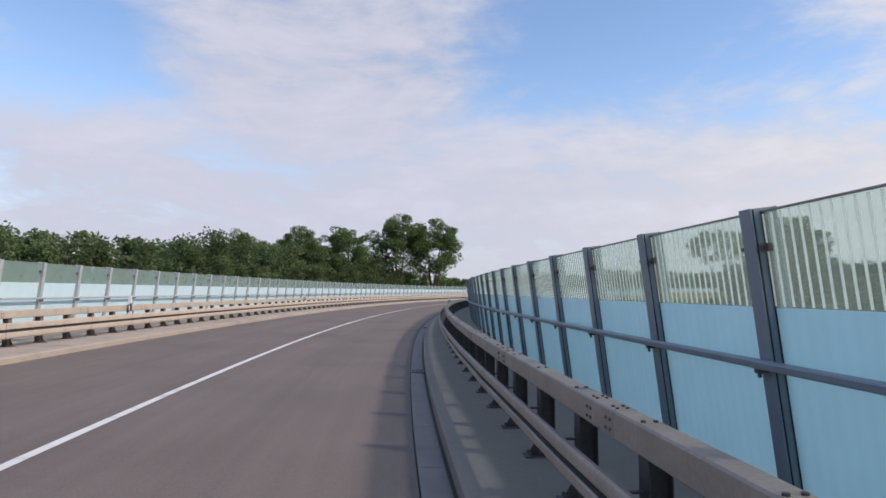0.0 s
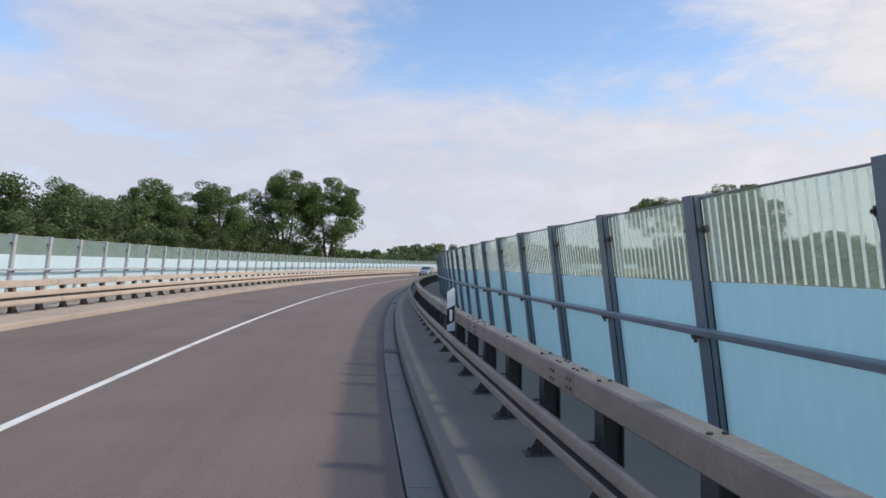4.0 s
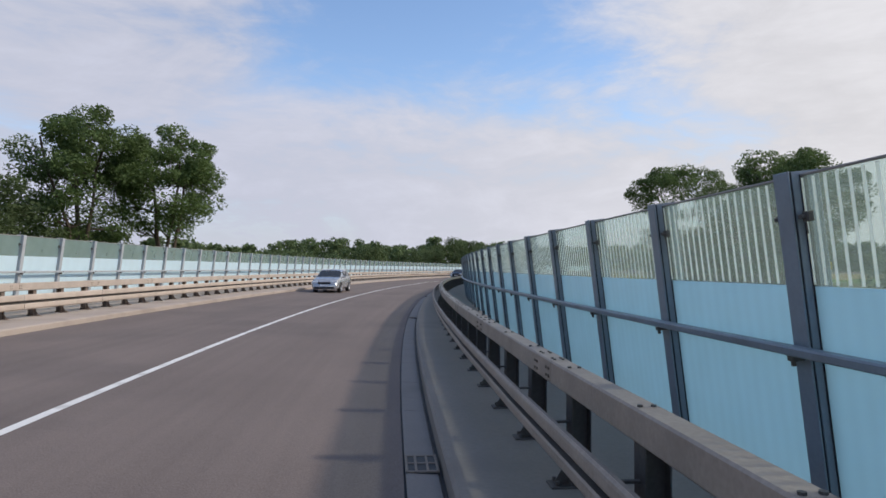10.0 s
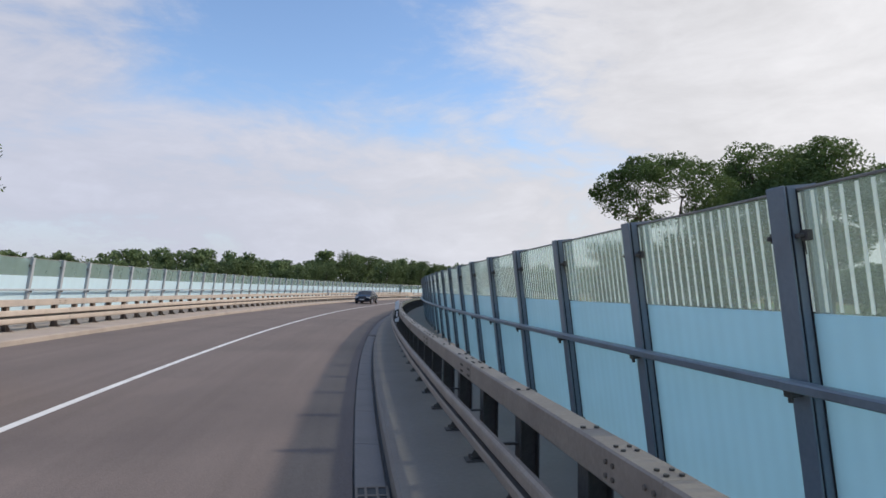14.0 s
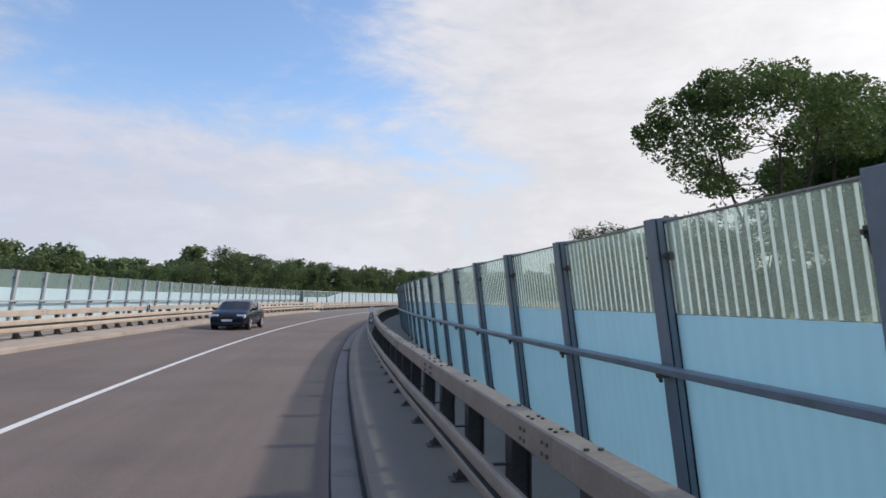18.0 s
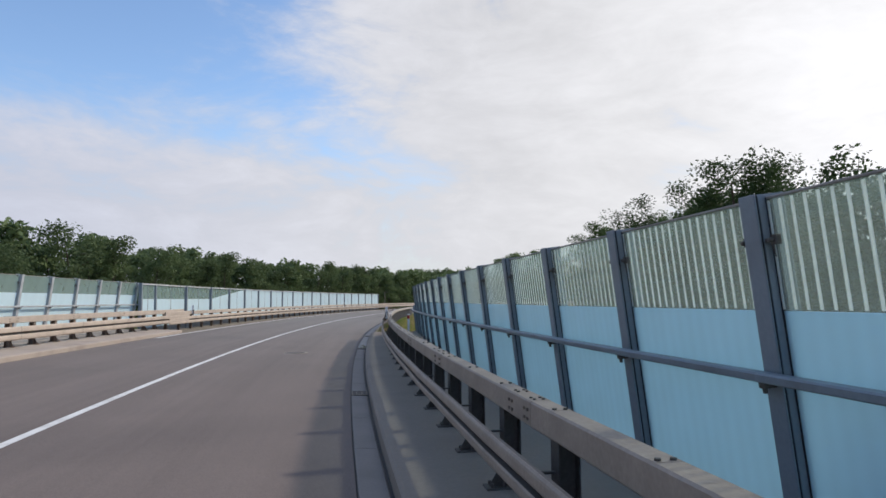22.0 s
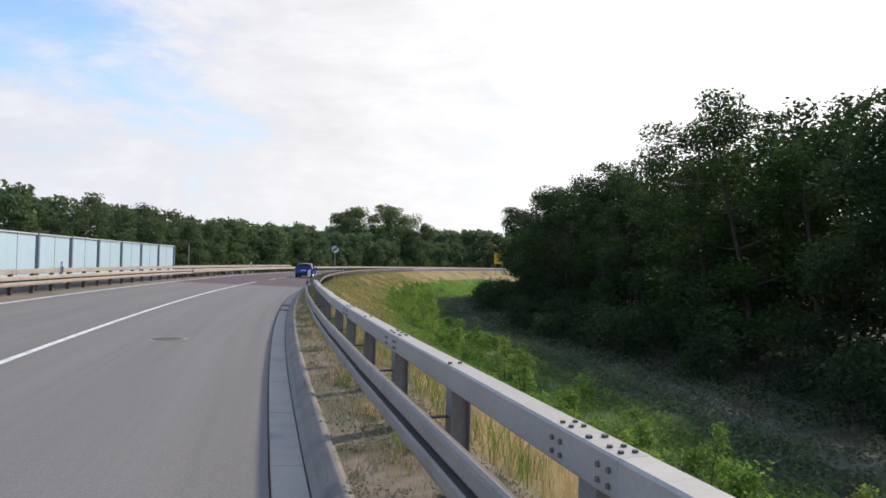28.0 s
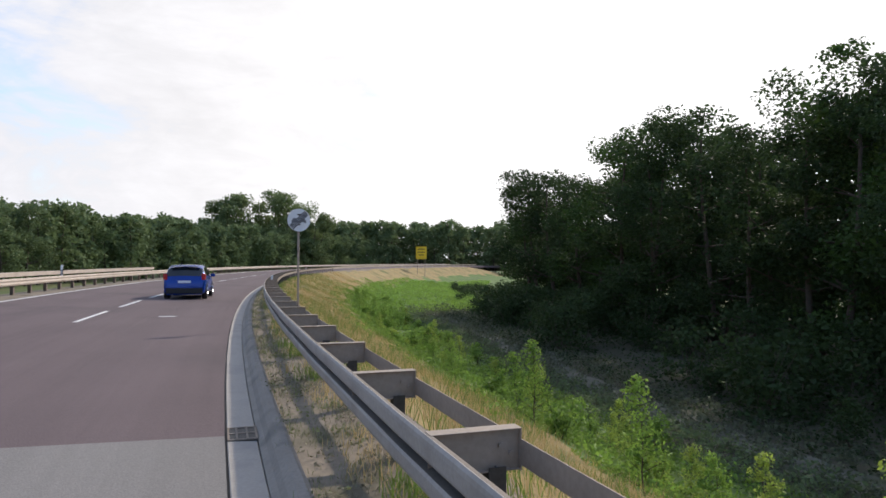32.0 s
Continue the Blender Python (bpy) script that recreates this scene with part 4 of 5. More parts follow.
kerb_run = thing("kerb", "rounded concrete kerb between gutter and verge", "kerb", kind="structure",
                 data=sweep("kerb", [(0.305, -0.3), (0.305, 0.0), (0.36, 0.03), (0.40, 0.09), (0.45, 0.135), (0.52, 0.14), (0.56, 0.115), (0.56, -0.3)], DECK_END + 0.02, 470, 2.0, KERB))

# ---- trees ----


def leaf_cloud(rng, centre, radius, count, size, verts, faces, flat=0.8, drop=0.0):
    """Small folded leaves scattered in and on a lump."""
    c = Vector(centre)
    for _ in range(count):
        v = Vector((rng.gauss(0, 1), rng.gauss(0, 1), rng.gauss(0, 1))).normalized()
        r = radius * (0.45 + 0.62 * rng.random() ** 0.6)
        p = c + Vector((v.x * r, v.y * r, v.z * r * flat - drop * rng.random()))
        a = Vector((rng.gauss(0, 1), rng.gauss(0, 1), rng.gauss(0, 0.6))).normalized()
        b = a.cross(Vector((rng.gauss(0, 1), rng.gauss(0, 1), rng.gauss(0, 1)))).normalized()
        k = size * (0.6 + 0.8 * rng.random())
        n = len(verts)
        verts += [tuple(p - a * k), tuple(p + b * k * 0.55), tuple(p + a * k), tuple(p - b * k * 0.5)]
        faces.append((n, n + 1, n + 2, n + 3))


def tree_meshes(seed, high, spread, trunk_r, bare, lumps, per_lump, leaf, mat, shape="round", forks=1, lump=(0.13, 0.30)):
    """Trunk with forking limbs, and a crown of leaf lumps set on the limb ends, uneven and with gaps."""
    rng = random.Random(seed)
    bm = bmesh.new()
    tips = []
    for f in range(forks):
        base = Vector((0, 0, -0.4)) if f == 0 else Vector((rng.uniform(-0.3, 0.3), rng.uniform(-0.3, 0.3), -0.4))
        lean = Vector((rng.uniform(-0.12, 0.12), rng.uniform(-0.12, 0.12), 1)) if forks == 1 else Vector((rng.uniform(-0.35, 0.35), rng.uniform(-0.35, 0.35), 1))
        p, r = base, trunk_r * (1 if forks == 1 else 0.7)
        segs = 6
        for i in range(segs):
            lean = (lean + Vector((rng.uniform(-0.10, 0.10), rng.uniform(-0.10, 0.10), 0.12))).normalized()
            q = p + lean * (high * 0.86 / segs)
            r2 = r * 0.80
            rod(bm, p, q, r, r2, 6, cap=False)
            if (q.z > high * bare * 0.8):
                for _ in range(3):
                    ang = rng.uniform(0, 2 * math.pi)
                    reach = spread * rng.uniform(0.45, 1.0) * (1.0 - 0.55 * (q.z / high) ** 2 if shape == "round" else 1.05 - 0.8 * q.z / high)
                    rise = rng.uniform(0.1, 0.7) * reach
                    mid = q + Vector((math.cos(ang) * reach * 0.5, math.sin(ang) * reach * 0.5, rise * 0.35))
                    end = q + Vector((math.cos(ang + 0.3) * reach, math.sin(ang + 0.3) * reach, rise))
                    rod(bm, q, mid, r2 * 0.5, r2 * 0.32, 5, cap=False)
                    rod(bm, mid, end, r2 * 0.32, 0.02, 4, cap=False)
                    tips += [end, mid * 0.4 + end * 0.6]
            p, r = q, r2
        tips.append(p)
    wood = mesh_of(bm, "trunk", BARK, True)
    verts, faces = [], []
    rng.shuffle(tips)
    for i in range(lumps):
        t = tips[i % len(tips)]
        j = Vector((rng.gauss(0, 0.09), rng.gauss(0, 0.09), rng.gauss(0, 0.05))) * spread
        t = t + j
        if t.z < high * bare:
            t.z = high * bare + rng.random() * high * 0.15
        rad = spread * rng.uniform(*lump)
        leaf_cloud(rng, t, rad, per_lump, leaf, verts, faces)
    crown = raw_mesh("crown", verts, faces, mat)
    return wood, crown


def dome_tree(seed, high, spread, bare, lumps, per_lump, leaf, mat, lump=(0.16, 0.28), trunk_r=0.4, stems=3, hollow=0.5, reaches=(), low=-0.55):
    """Broad crown of leaf lumps round a few rising stems; reaches: far limbs with lumps of their own, in metres from the foot."""
    r = random.Random(seed)
    bm = bmesh.new()
    joints = []
    for k in range(stems):
        a = 2 * math.pi * (k + r.random() * 0.6) / stems
        p, rad = Vector((0.25 * math.cos(a), 0.25 * math.sin(a), -0.5)), trunk_r * (1.0 if k == 0 else 0.72)
        for i in range(6):
            out_w = spread * (0.03 + 0.014 * i)
            q = p + Vector((math.cos(a) * out_w + r.gauss(0, 0.2), math.sin(a) * out_w + r.gauss(0, 0.2), high * 0.80 / 6))
            rod(bm, p, q, rad, rad * 0.82, 7, cap=False)
            p, rad = q, rad * 0.82
            if i > 0:
                joints.append((p, rad))
    z0 = high * (bare + (1 - bare) * 0.45)
    centres = []
    for i in range(lumps):
        a, u = r.uniform(0, 2 * math.pi), r.uniform(low, 1.0)
        k = hollow + (1 - hollow) * r.random() ** 0.55
        side = math.sqrt(max(0.0, 1 - u * u)) if u > 0 else 1 - 0.45 * (u / low) ** 2
        size = spread * r.uniform(*lump)
        up = (high - z0 - size * 0.6) if u > 0 else (z0 - high * bare) / abs(low)
        centres.append((Vector((math.cos(a) * side * k * (spread - size * 0.7), math.sin(a) * side * k * (spread - size * 0.7), z0 + u * up * (k if u > 0 else 1))), size))
    for v in reaches:
        v = Vector(v)
        centres += [(v, spread * lump[0] * 0.9), (v * 0.92 + Vector((0, 0, 1.2)), spread * lump[1] * 0.8), (v * 0.82 + Vector((0.8, 0.5, 2.6)), spread * lump[1])]
    verts, faces = [], []
    for i, (c, size) in enumerate(centres):
        leaf_cloud(r, c, size, per_lump, leaf, verts, faces, 0.72)
        if i % 2 == 0 or i >= lumps:
            below = [j for j in joints if j[0].z < c.z - 0.5] or joints[:1]
            p, rad = min(below, key=lambda j: (j[0] - c).length)
            mid = (p + c) / 2 + Vector((r.gauss(0, 0.5), r.gauss(0, 0.5), -0.10 * (c - p).length))
            rod(bm, p, mid, rad * 0.45, rad * 0.30, 5, cap=False)
            rod(bm, mid, c, rad * 0.30, 0.025, 4, cap=False)
    return mesh_of(bm, "trunk", BARK, True), raw_mesh("crown", verts, faces, mat)


def plant(kind, name, label, category, x, y, z, scale, turn, group="", tall=1.0):
    ob = thing(name, label, category, pose(x, y, z, 0, 0, turn) @ Matrix.Diagonal((scale, scale, scale * tall, 1)), group)
    part("trunk", kind[0], ob)
    part("crown", kind[1], ob)
    return ob


rng = random.Random(7)
WOOD = [tree_meshes(20 + i, 14.0, 4.2, 0.22, 0.03, 84, 120, 0.105, LEAF_DARK if i % 3 else LEAF, "round") for i in range(6)]
DEEP = [tree_meshes(20 + i, 14.0, 4.2, 0.22, 0.03, 64, 44, 0.17, LEAF_DARK, "round") for i in range(4)]
FAR = [tree_meshes(40 + i, 14.0, 4.4, 0.22, 0.03, 46, 26, 0.42, LEAF_HAZY, "round" if i < 2 else "cone", 1, (0.20, 0.36)) for i in range(6)]
EDGE = [tree_meshes(140 + i, 14.0, 4.4, 0.22, 0.03, 64, 60, 0.20, LEAF_HAZY, "round" if i < 2 else "cone", 1, (0.20, 0.36)) for i in range(5)]
GIANT = [dome_tree(60 + i, 20.0, 6.6, (0.40, 0.27, 0.30)[i], 105, 300, 0.15, LEAF_ASH, (0.13, 0.27), 0.42, 3, 0.40) for i in range(3)]


POPLAR = [tree_meshes(160 + i, 20.0, 4.6, 0.35, 0.06, 90, 70, 0.30, LEAF_POPLAR, "round", 2, (0.26, 0.44)) for i in range(2)]
TIP = spot(228.4, 21.0) - spot(226.0, 29.5)
OPEN = dome_tree(66, 25.0, 9.0, 0.61, 78, 230, 0.17, LEAF_ASH, (0.10, 0.20), 0.36, 3, 0.62, ((TIP.x, TIP.y, 20.2), (TIP.x * 0.7 + 2.0, TIP.y * 0.7 + 2.0, 21.3)), -0.35)


def by_plan(kind, name, label, category, s, d, scale, group="", tall=1.0, sink=0.15):
    p = spot(s, d)
    return plant(kind, name, label, category, p.x, p.y, land(s, d) - sink, scale, rng.uniform(0, 360), group, tall)


# tall trees on both sides of the bridge
TALL = "tall broad ash tree with an open leafy crown"
by_plan(GIANT[0], "tree", TALL, "tree", 204, -54.5, 1.56, "tall trees by the bridge")
by_plan(GIANT[1], "tree", TALL, "tree", 193, -60, 1.62, "tall trees by the bridge")
by_plan(GIANT[2], "tree", TALL, "tree", 176, -66, 1.32, "tall trees by the bridge")
by_plan(GIANT[0], "tree", TALL, "tree", 164, -71, 1.24, "tall trees by the bridge")
by_plan(GIANT[1], "tree", TALL, "tree", 149, -75, 1.15, "tall trees by the bridge")
p_open = spot(226.0, 29.5)
plant(OPEN, "tree", "tall open-crowned tree beside the noise barrier", "tree", p_open.x, p_open.y, -5.3, 1.0, 0, "trees behind the barrier")
by_plan(GIANT[2], "tree", "tall leafy tree beside the noise barrier", "tree", 240, 46, 1.50, "trees behind the barrier")
by_plan(GIANT[1], "tree", "tall leafy tree beside the noise barrier", "tree", 235, 41, 1.2, "trees behind the barrier")
by_plan(GIANT[0], "tree", "tall leafy tree beside the noise barrier", "tree", 229, 50, 1.38, "trees behind the barrier")


def wood_mass(name, label, places):
    """Many trees joined into one mass; each place: kind, x, y, z, scale, turn."""
    vs, fs, mi, n = [], [], [], 0
    mats = [BARK, LEAF, LEAF_DARK, LEAF_HAZY]
    for kind, x, y, z, k, turn in places:
        ca, sa = math.cos(turn), math.sin(turn)
        for me in kind:
            co2 = np.empty(len(me.vertices) * 3)
            me.vertices.foreach_get("co", co2)
            co2 = co2.reshape(-1, 3) * k
            vs.append(np.stack([co2[:, 0] * ca - co2[:, 1] * sa + x, co2[:, 0] * sa + co2[:, 1] * ca + y, co2[:, 2] + z], 1))
            ix = np.empty(len(me.loops), dtype=np.int32)
            me.loops.foreach_get("vertex_index", ix)
            fs.append(ix.reshape(-1, 4) + n)
            mi.append(np.full(len(ix) // 4, mats.index(me.materials[0]), dtype=np.int32))
            n += len(co2)
    vs, fs, mi = np.concatenate(vs), np.concatenate(fs), np.concatenate(mi)
    me = bpy.data.meshes.new(name)
    me.vertices.add(len(vs))
    me.vertices.foreach_set("co", vs.ravel())
    me.loops.add(fs.size)
    me.loops.foreach_set("vertex_index", fs.ravel())
    me.polygons.add(len(fs))
    me.polygons.foreach_set("loop_start", np.arange(0, fs.size, 4, dtype=np.int32))
    for m in mats:
        me.materials.append(m)
    me.polygons.foreach_set("material_index", mi)
    me.update(calc_edges=True)
    return thing(name, label, "woodland", kind="stuff", data=me)


def spot_place(kind, s, d, k):
    p = spot(s, d)
    return kind, p.x, p.y, land(s, d) - 0.2, k, rng.uniform(0, 6.283)


# wood along the start of the bridge
s, back = 54.0, []
while s < 196:
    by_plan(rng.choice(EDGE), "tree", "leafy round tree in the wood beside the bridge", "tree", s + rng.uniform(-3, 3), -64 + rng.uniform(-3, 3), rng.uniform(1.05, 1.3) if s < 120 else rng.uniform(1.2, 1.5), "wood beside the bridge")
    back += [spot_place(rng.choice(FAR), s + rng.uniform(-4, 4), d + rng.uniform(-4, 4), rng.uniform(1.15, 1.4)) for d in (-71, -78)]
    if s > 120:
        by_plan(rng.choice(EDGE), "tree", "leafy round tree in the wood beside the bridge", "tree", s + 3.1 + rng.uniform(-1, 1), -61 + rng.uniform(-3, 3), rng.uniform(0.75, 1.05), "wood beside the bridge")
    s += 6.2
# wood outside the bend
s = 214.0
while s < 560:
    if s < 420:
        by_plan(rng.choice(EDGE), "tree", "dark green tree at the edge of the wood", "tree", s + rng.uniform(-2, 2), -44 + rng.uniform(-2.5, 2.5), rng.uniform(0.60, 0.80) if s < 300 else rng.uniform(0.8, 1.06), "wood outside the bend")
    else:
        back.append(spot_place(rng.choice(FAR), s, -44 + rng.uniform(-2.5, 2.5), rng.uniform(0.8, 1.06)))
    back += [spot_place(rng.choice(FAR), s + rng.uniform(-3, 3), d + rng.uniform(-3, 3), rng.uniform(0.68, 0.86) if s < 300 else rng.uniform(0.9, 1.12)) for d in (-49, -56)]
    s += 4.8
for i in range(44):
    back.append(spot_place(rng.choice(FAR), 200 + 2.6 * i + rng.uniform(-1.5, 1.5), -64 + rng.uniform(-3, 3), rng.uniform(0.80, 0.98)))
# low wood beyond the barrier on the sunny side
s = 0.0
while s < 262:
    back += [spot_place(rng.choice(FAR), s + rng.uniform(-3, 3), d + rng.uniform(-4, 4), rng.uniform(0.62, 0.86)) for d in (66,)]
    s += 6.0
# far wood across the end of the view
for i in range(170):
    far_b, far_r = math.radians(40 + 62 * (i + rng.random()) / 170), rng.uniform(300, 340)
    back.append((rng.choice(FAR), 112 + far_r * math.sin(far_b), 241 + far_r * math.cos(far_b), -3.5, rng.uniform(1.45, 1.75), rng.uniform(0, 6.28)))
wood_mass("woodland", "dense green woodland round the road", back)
for bearing, r, k in ((57.6, 262, 1.16), (59.3, 268, 1.26), (61.2, 264, 1.28), (62.8, 270, 1.16), (63.6, 260, 0.95)):
    q = math.radians(bearing + 0.3)
    plant(POPLAR[int(bearing) % 2], "tree", "pale green poplar standing before the wood", "tree", 112 + r * math.sin(q), 241 + r * math.cos(q), -3.0, k * 1.15, bearing * 40, "poplars before the wood")
# dark wood beside the embankment
s, deep = 262.0, []
while s < 386:
    for d, mix in ((25, WOOD), (30.5, DEEP)):
        by_plan(rng.choice(mix), "tree", "dense dark tree in the shaded wood", "tree", s + rng.uniform(-1.2, 1.2), d + rng.uniform(-1.2, 2.0), rng.uniform(0.82, 1.10) * (1.05 if s < 288 else 1.12 if 332 < s < 340 else 1.08 if 294 < s < 310 else 1.02), "shaded wood")
    deep += [spot_place(rng.choice(DEEP), s + rng.uniform(-1.5, 1.5), d + rng.uniform(-1.5, 1.5), rng.uniform(1.0, 1.25)) for d in (37, 44)]
    s += 3.4
wood_mass("woodland", "dark woodland behind the embankment track", deep)

# ---- low plants ----


def shrub_mesh(seed, high, wide, lumps, count, leaf, mat):
    r = random.Random(seed)
    verts, faces = [], []
    for i in range(lumps):
        z = high * (0.12 + 0.8 * r.random())
        k = wide * (1 - 0.7 * z / high)
        leaf_cloud(r, (r.gauss(0, 0.5) * k, r.gauss(0, 0.5) * k, z), wide * r.uniform(0.22, 0.4), count, leaf, verts, faces, 0.8)
    bm = bmesh.new()
    for i in range(4):
        rod(bm, (0, 0, -0.15), (r.gauss(0, 0.35) * wide, r.gauss(0, 0.35) * wide, high * r.uniform(0.6, 0.95)), 0.022, 0.006, 5, cap=False)
    return mesh_of(bm, "stem", BARK), raw_mesh("leaves", verts, faces, mat)


def sapling_mesh(seed, high, mat):
    r = random.Random(seed)
    verts, faces = [], []
    bm = bmesh.new()
    p = Vector((0, 0, -0.1))
    for i in range(7):
        q = p + Vector((r.gauss(0, 0.04), r.gauss(0, 0.04), high / 7))
        rod(bm, p, q, 0.022 - 0.0025 * i, 0.0195 - 0.0025 * i, 5, cap=False)
        for _ in range(3):
            ang, k = r.uniform(0, 6.28), 0.34 * high * (1 - i / 8.5) * r.uniform(0.5, 1)
            e = q + Vector((math.cos(ang) * k, math.sin(ang) * k, k * 0.5))
            rod(bm, q, e, 0.007, 0.003, 4, cap=False)
            leaf_cloud(r, e, 0.13 + 0.04 * high, 34, 0.042, verts, faces)
            leaf_cloud(r, (q + e) / 2, 0.12, 16, 0.04, verts, faces)
        p = q
    leaf_cloud(r, p, 0.14, 24, 0.04, verts, faces)
    return mesh_of(bm, "stem", BARK), raw_mesh("leaves", verts, faces, mat)


def set_plant(kind, name, label, category, s, d, scale, group, slim=1.0):
    p = spot(s, d)
    ob = thing(name, label, category, pose(p.x, p.y, land(s, d) - 0.03, 0, 0, rng.uniform(0, 360)) @ Matrix.Diagonal((scale * slim, scale * slim, scale, 1)), group)
    tagged(part("stem", kind[0], ob), "thin brown stems", kind="stuff")
    part("leaves", kind[1], ob)


SHRUBS = [shrub_mesh(80 + i, 1.25, 0.9, 18, 34, 0.072, LEAF_PALE) for i in range(4)]
DARK_SHRUBS = [shrub_mesh(90 + i, 2.4, 1.9, 22, 34, 0.11, LEAF_DARK) for i in range(3)]
LIME_SHRUBS = [shrub_mesh(180 + i, 1.1, 0.8, 13, 34, 0.07, LEAF_LIME) for i in range(3)]
SAPLINGS = [sapling_mesh(100 + i, 1.9, LEAF_LIME if i % 2 else LEAF_PALE) for i in range(4)]
for i in range(150):
    s, d = rng.uniform(257, 400), rng.uniform(6.8, 11.6)
    set_plant(rng.choice(SHRUBS), "shrub", "bright green leafy shrub on the embankment", "shrub", s, d, rng.uniform(0.35, 0.85), "embankment shrubs")
for i in range(44):
    s, d = rng.uniform(257, 380), rng.uniform(7.0, 11.0)
    set_plant(rng.choice(LIME_SHRUBS), "shrub", "yellow-green leafy shrub on the embankment", "shrub", s, d, rng.uniform(0.3, 0.65), "embankment shrubs")
for i in range(46):
    s, d = rng.uniform(256, 372), rng.uniform(6.4, 10.8)
    set_plant(rng.choice(SAPLINGS), "sapling", "slender young tree with light green leaves", "sapling", s, d, rng.uniform(0.45, 0.95), "embankment saplings", 0.8)
GREY_SAPLINGS = [sapling_mesh(120 + i, 1.9, LEAF_GREY) for i in range(2)]
for s, d, k in ((277.2, 5.6, 1.7), (274.2, 7.2, 1.0), (276.0, 8.4, 0.9)):
    set_plant(GREY_SAPLINGS[int(s) % 2], "sapling", "slim grey-green young tree behind the guard rail", "sapling", s, d, k, "embankment saplings", 0.55)
for s, d, k in ((279.0, 8.2, 1.2), (317.5, 7.2, 1.15), (322.0, 6.4, 1.0), (326.5, 6.6, 1.0), (319.6, 8.8, 1.2)):
    set_plant(SAPLINGS[int(s) % 4], "sapling", "tall young tree on the embankment slope", "sapling", s, d, k, "embankment saplings", 0.75)
for i in range(150):
    s, d = rng.uniform(255, 372), rng.uniform(17.0, 26.0)
    set_plant(rng.choice(DARK_SHRUBS), "bush", "dark bush in the shade of the wood edge", "bush", s, d, rng.uniform(0.6, 1.25), "wood edge bushes")
for i in range(115):
    s, d = rng.uniform(362, 425), rng.uniform(20.0, 32.0)
    set_plant(rng.choice(DARK_SHRUBS), "bush", "bush at the foot of the embankment", "bush", s, d, rng.uniform(0.4, 0.75), "embankment bushes")


def blades(name, label, s0, s1, d0, d1, count, low, high, wide, mat, seed, clump=0.0, thin=0.0):
    """Grass: bent tapering blades, thick in tufts."""
    r = random.Random(seed)
    verts, faces = [], []
    while len(faces) < count:
        s, d = s0 + (s1 - s0) * r.random() ** 1.35, r.uniform(d0, d1)
        if clump and noise.noise((s * clump, d * clump * 1.3, seed)) < thin:
            continue
        p = spot(s, d, land(max(s, 256.0), d) - 0.01)
        for _ in range(3):
            h, a = r.uniform(low, high), r.uniform(0, 6.283)
            q = p + Vector((r.gauss(0, 0.05), r.gauss(0, 0.05), 0))
            u = Vector((math.cos(a), math.sin(a), 0)) * wide
            bend = Vector((r.gauss(0, 0.35), r.gauss(0, 0.35), 0)) * h
            n = len(verts)
            mid = q + bend * 0.35 + Vector((0, 0, h * 0.6))
            verts += [tuple(q - u), tuple(q + u), tuple(mid + u * 0.75), tuple(mid - u * 0.75), tuple(q + bend * 0.9 + Vector((0, 0, h)))]
            faces += [(n, n + 1, n + 2, n + 3), (n + 3, n + 2, n + 4)]
    return thing(name, label, "grass", kind="stuff", data=raw_mesh(name, verts, faces, mat))


STRAW = material("straw", (0.55, 0.41, 0.195), 0.8, vary=0.3, scale=0.5, fine=3, bump=0, through_light=0.3, island=0.6, coords="World")
GRASS_BRIGHT = material("bright_grass_blade", (0.16, 0.24, 0.05), 0.8, vary=0.35, scale=0.6, fine=3, bump=0, through_light=0.35, island=0.6, coords="World")
DULL = material("withered_weed", (0.25, 0.225, 0.15), 0.9, vary=0.35, scale=0.6, fine=3, bump=0, through_light=0.2, island=0.6, coords="World")
GRASS = material("grass_blade", (0.215, 0.235, 0.105), 0.8, vary=0.35, scale=0.6, fine=3, bump=0, through_light=0.3, island=0.6, coords="World")
blades("dry_grass", "straw-coloured dry grass on the embankment", 254, 420, 1.75, 6.0, 170000, 0.14, 0.38, 0.0034, STRAW, 3)
blades("green_grass", "green grass among the straw on the embankment", 254, 400, 1.8, 12.0, 175000, 0.15, 0.42, 0.0055, GRASS_BRIGHT, 4, 0.35, -0.15)
blades("verge_grass", "patchy dry weeds on the bare verge", 254, 400, 0.52, 1.7, 120000, 0.02, 0.09, 0.003, GRASS, 5, 1.4, -0.08)
blades("verge_grass", "yellowed grass tufts on the bare verge", 254, 400, 0.55, 1.8, 40000, 0.03, 0.10, 0.003, DULL, 6, 0.9, -0.05)
blades("verge_grass", "green weeds along the far guard rail", 254, 430, -10.5, -8.65, 26000, 0.06, 0.32, 0.010, GRASS, 9)
blades("verge_grass", "dry straw along the far guard rail", 254, 430, -10.5, -8.6, 16000, 0.06, 0.30, 0.009, STRAW, 10)
blades("verge_grass", "tall weedy grass tufts under the guard rail", 254, 390, 0.95, 1.75, 42000, 0.08, 0.26, 0.0045, GRASS_BRIGHT, 14, 0.8, 0.12)
blades("verge_grass", "tall yellowed stalks under the guard rail", 254, 390, 0.85, 1.75, 20000, 0.08, 0.24, 0.0035, STRAW, 15, 0.9, 0.10)
verts, faces = [], []
r2 = random.Random(12)
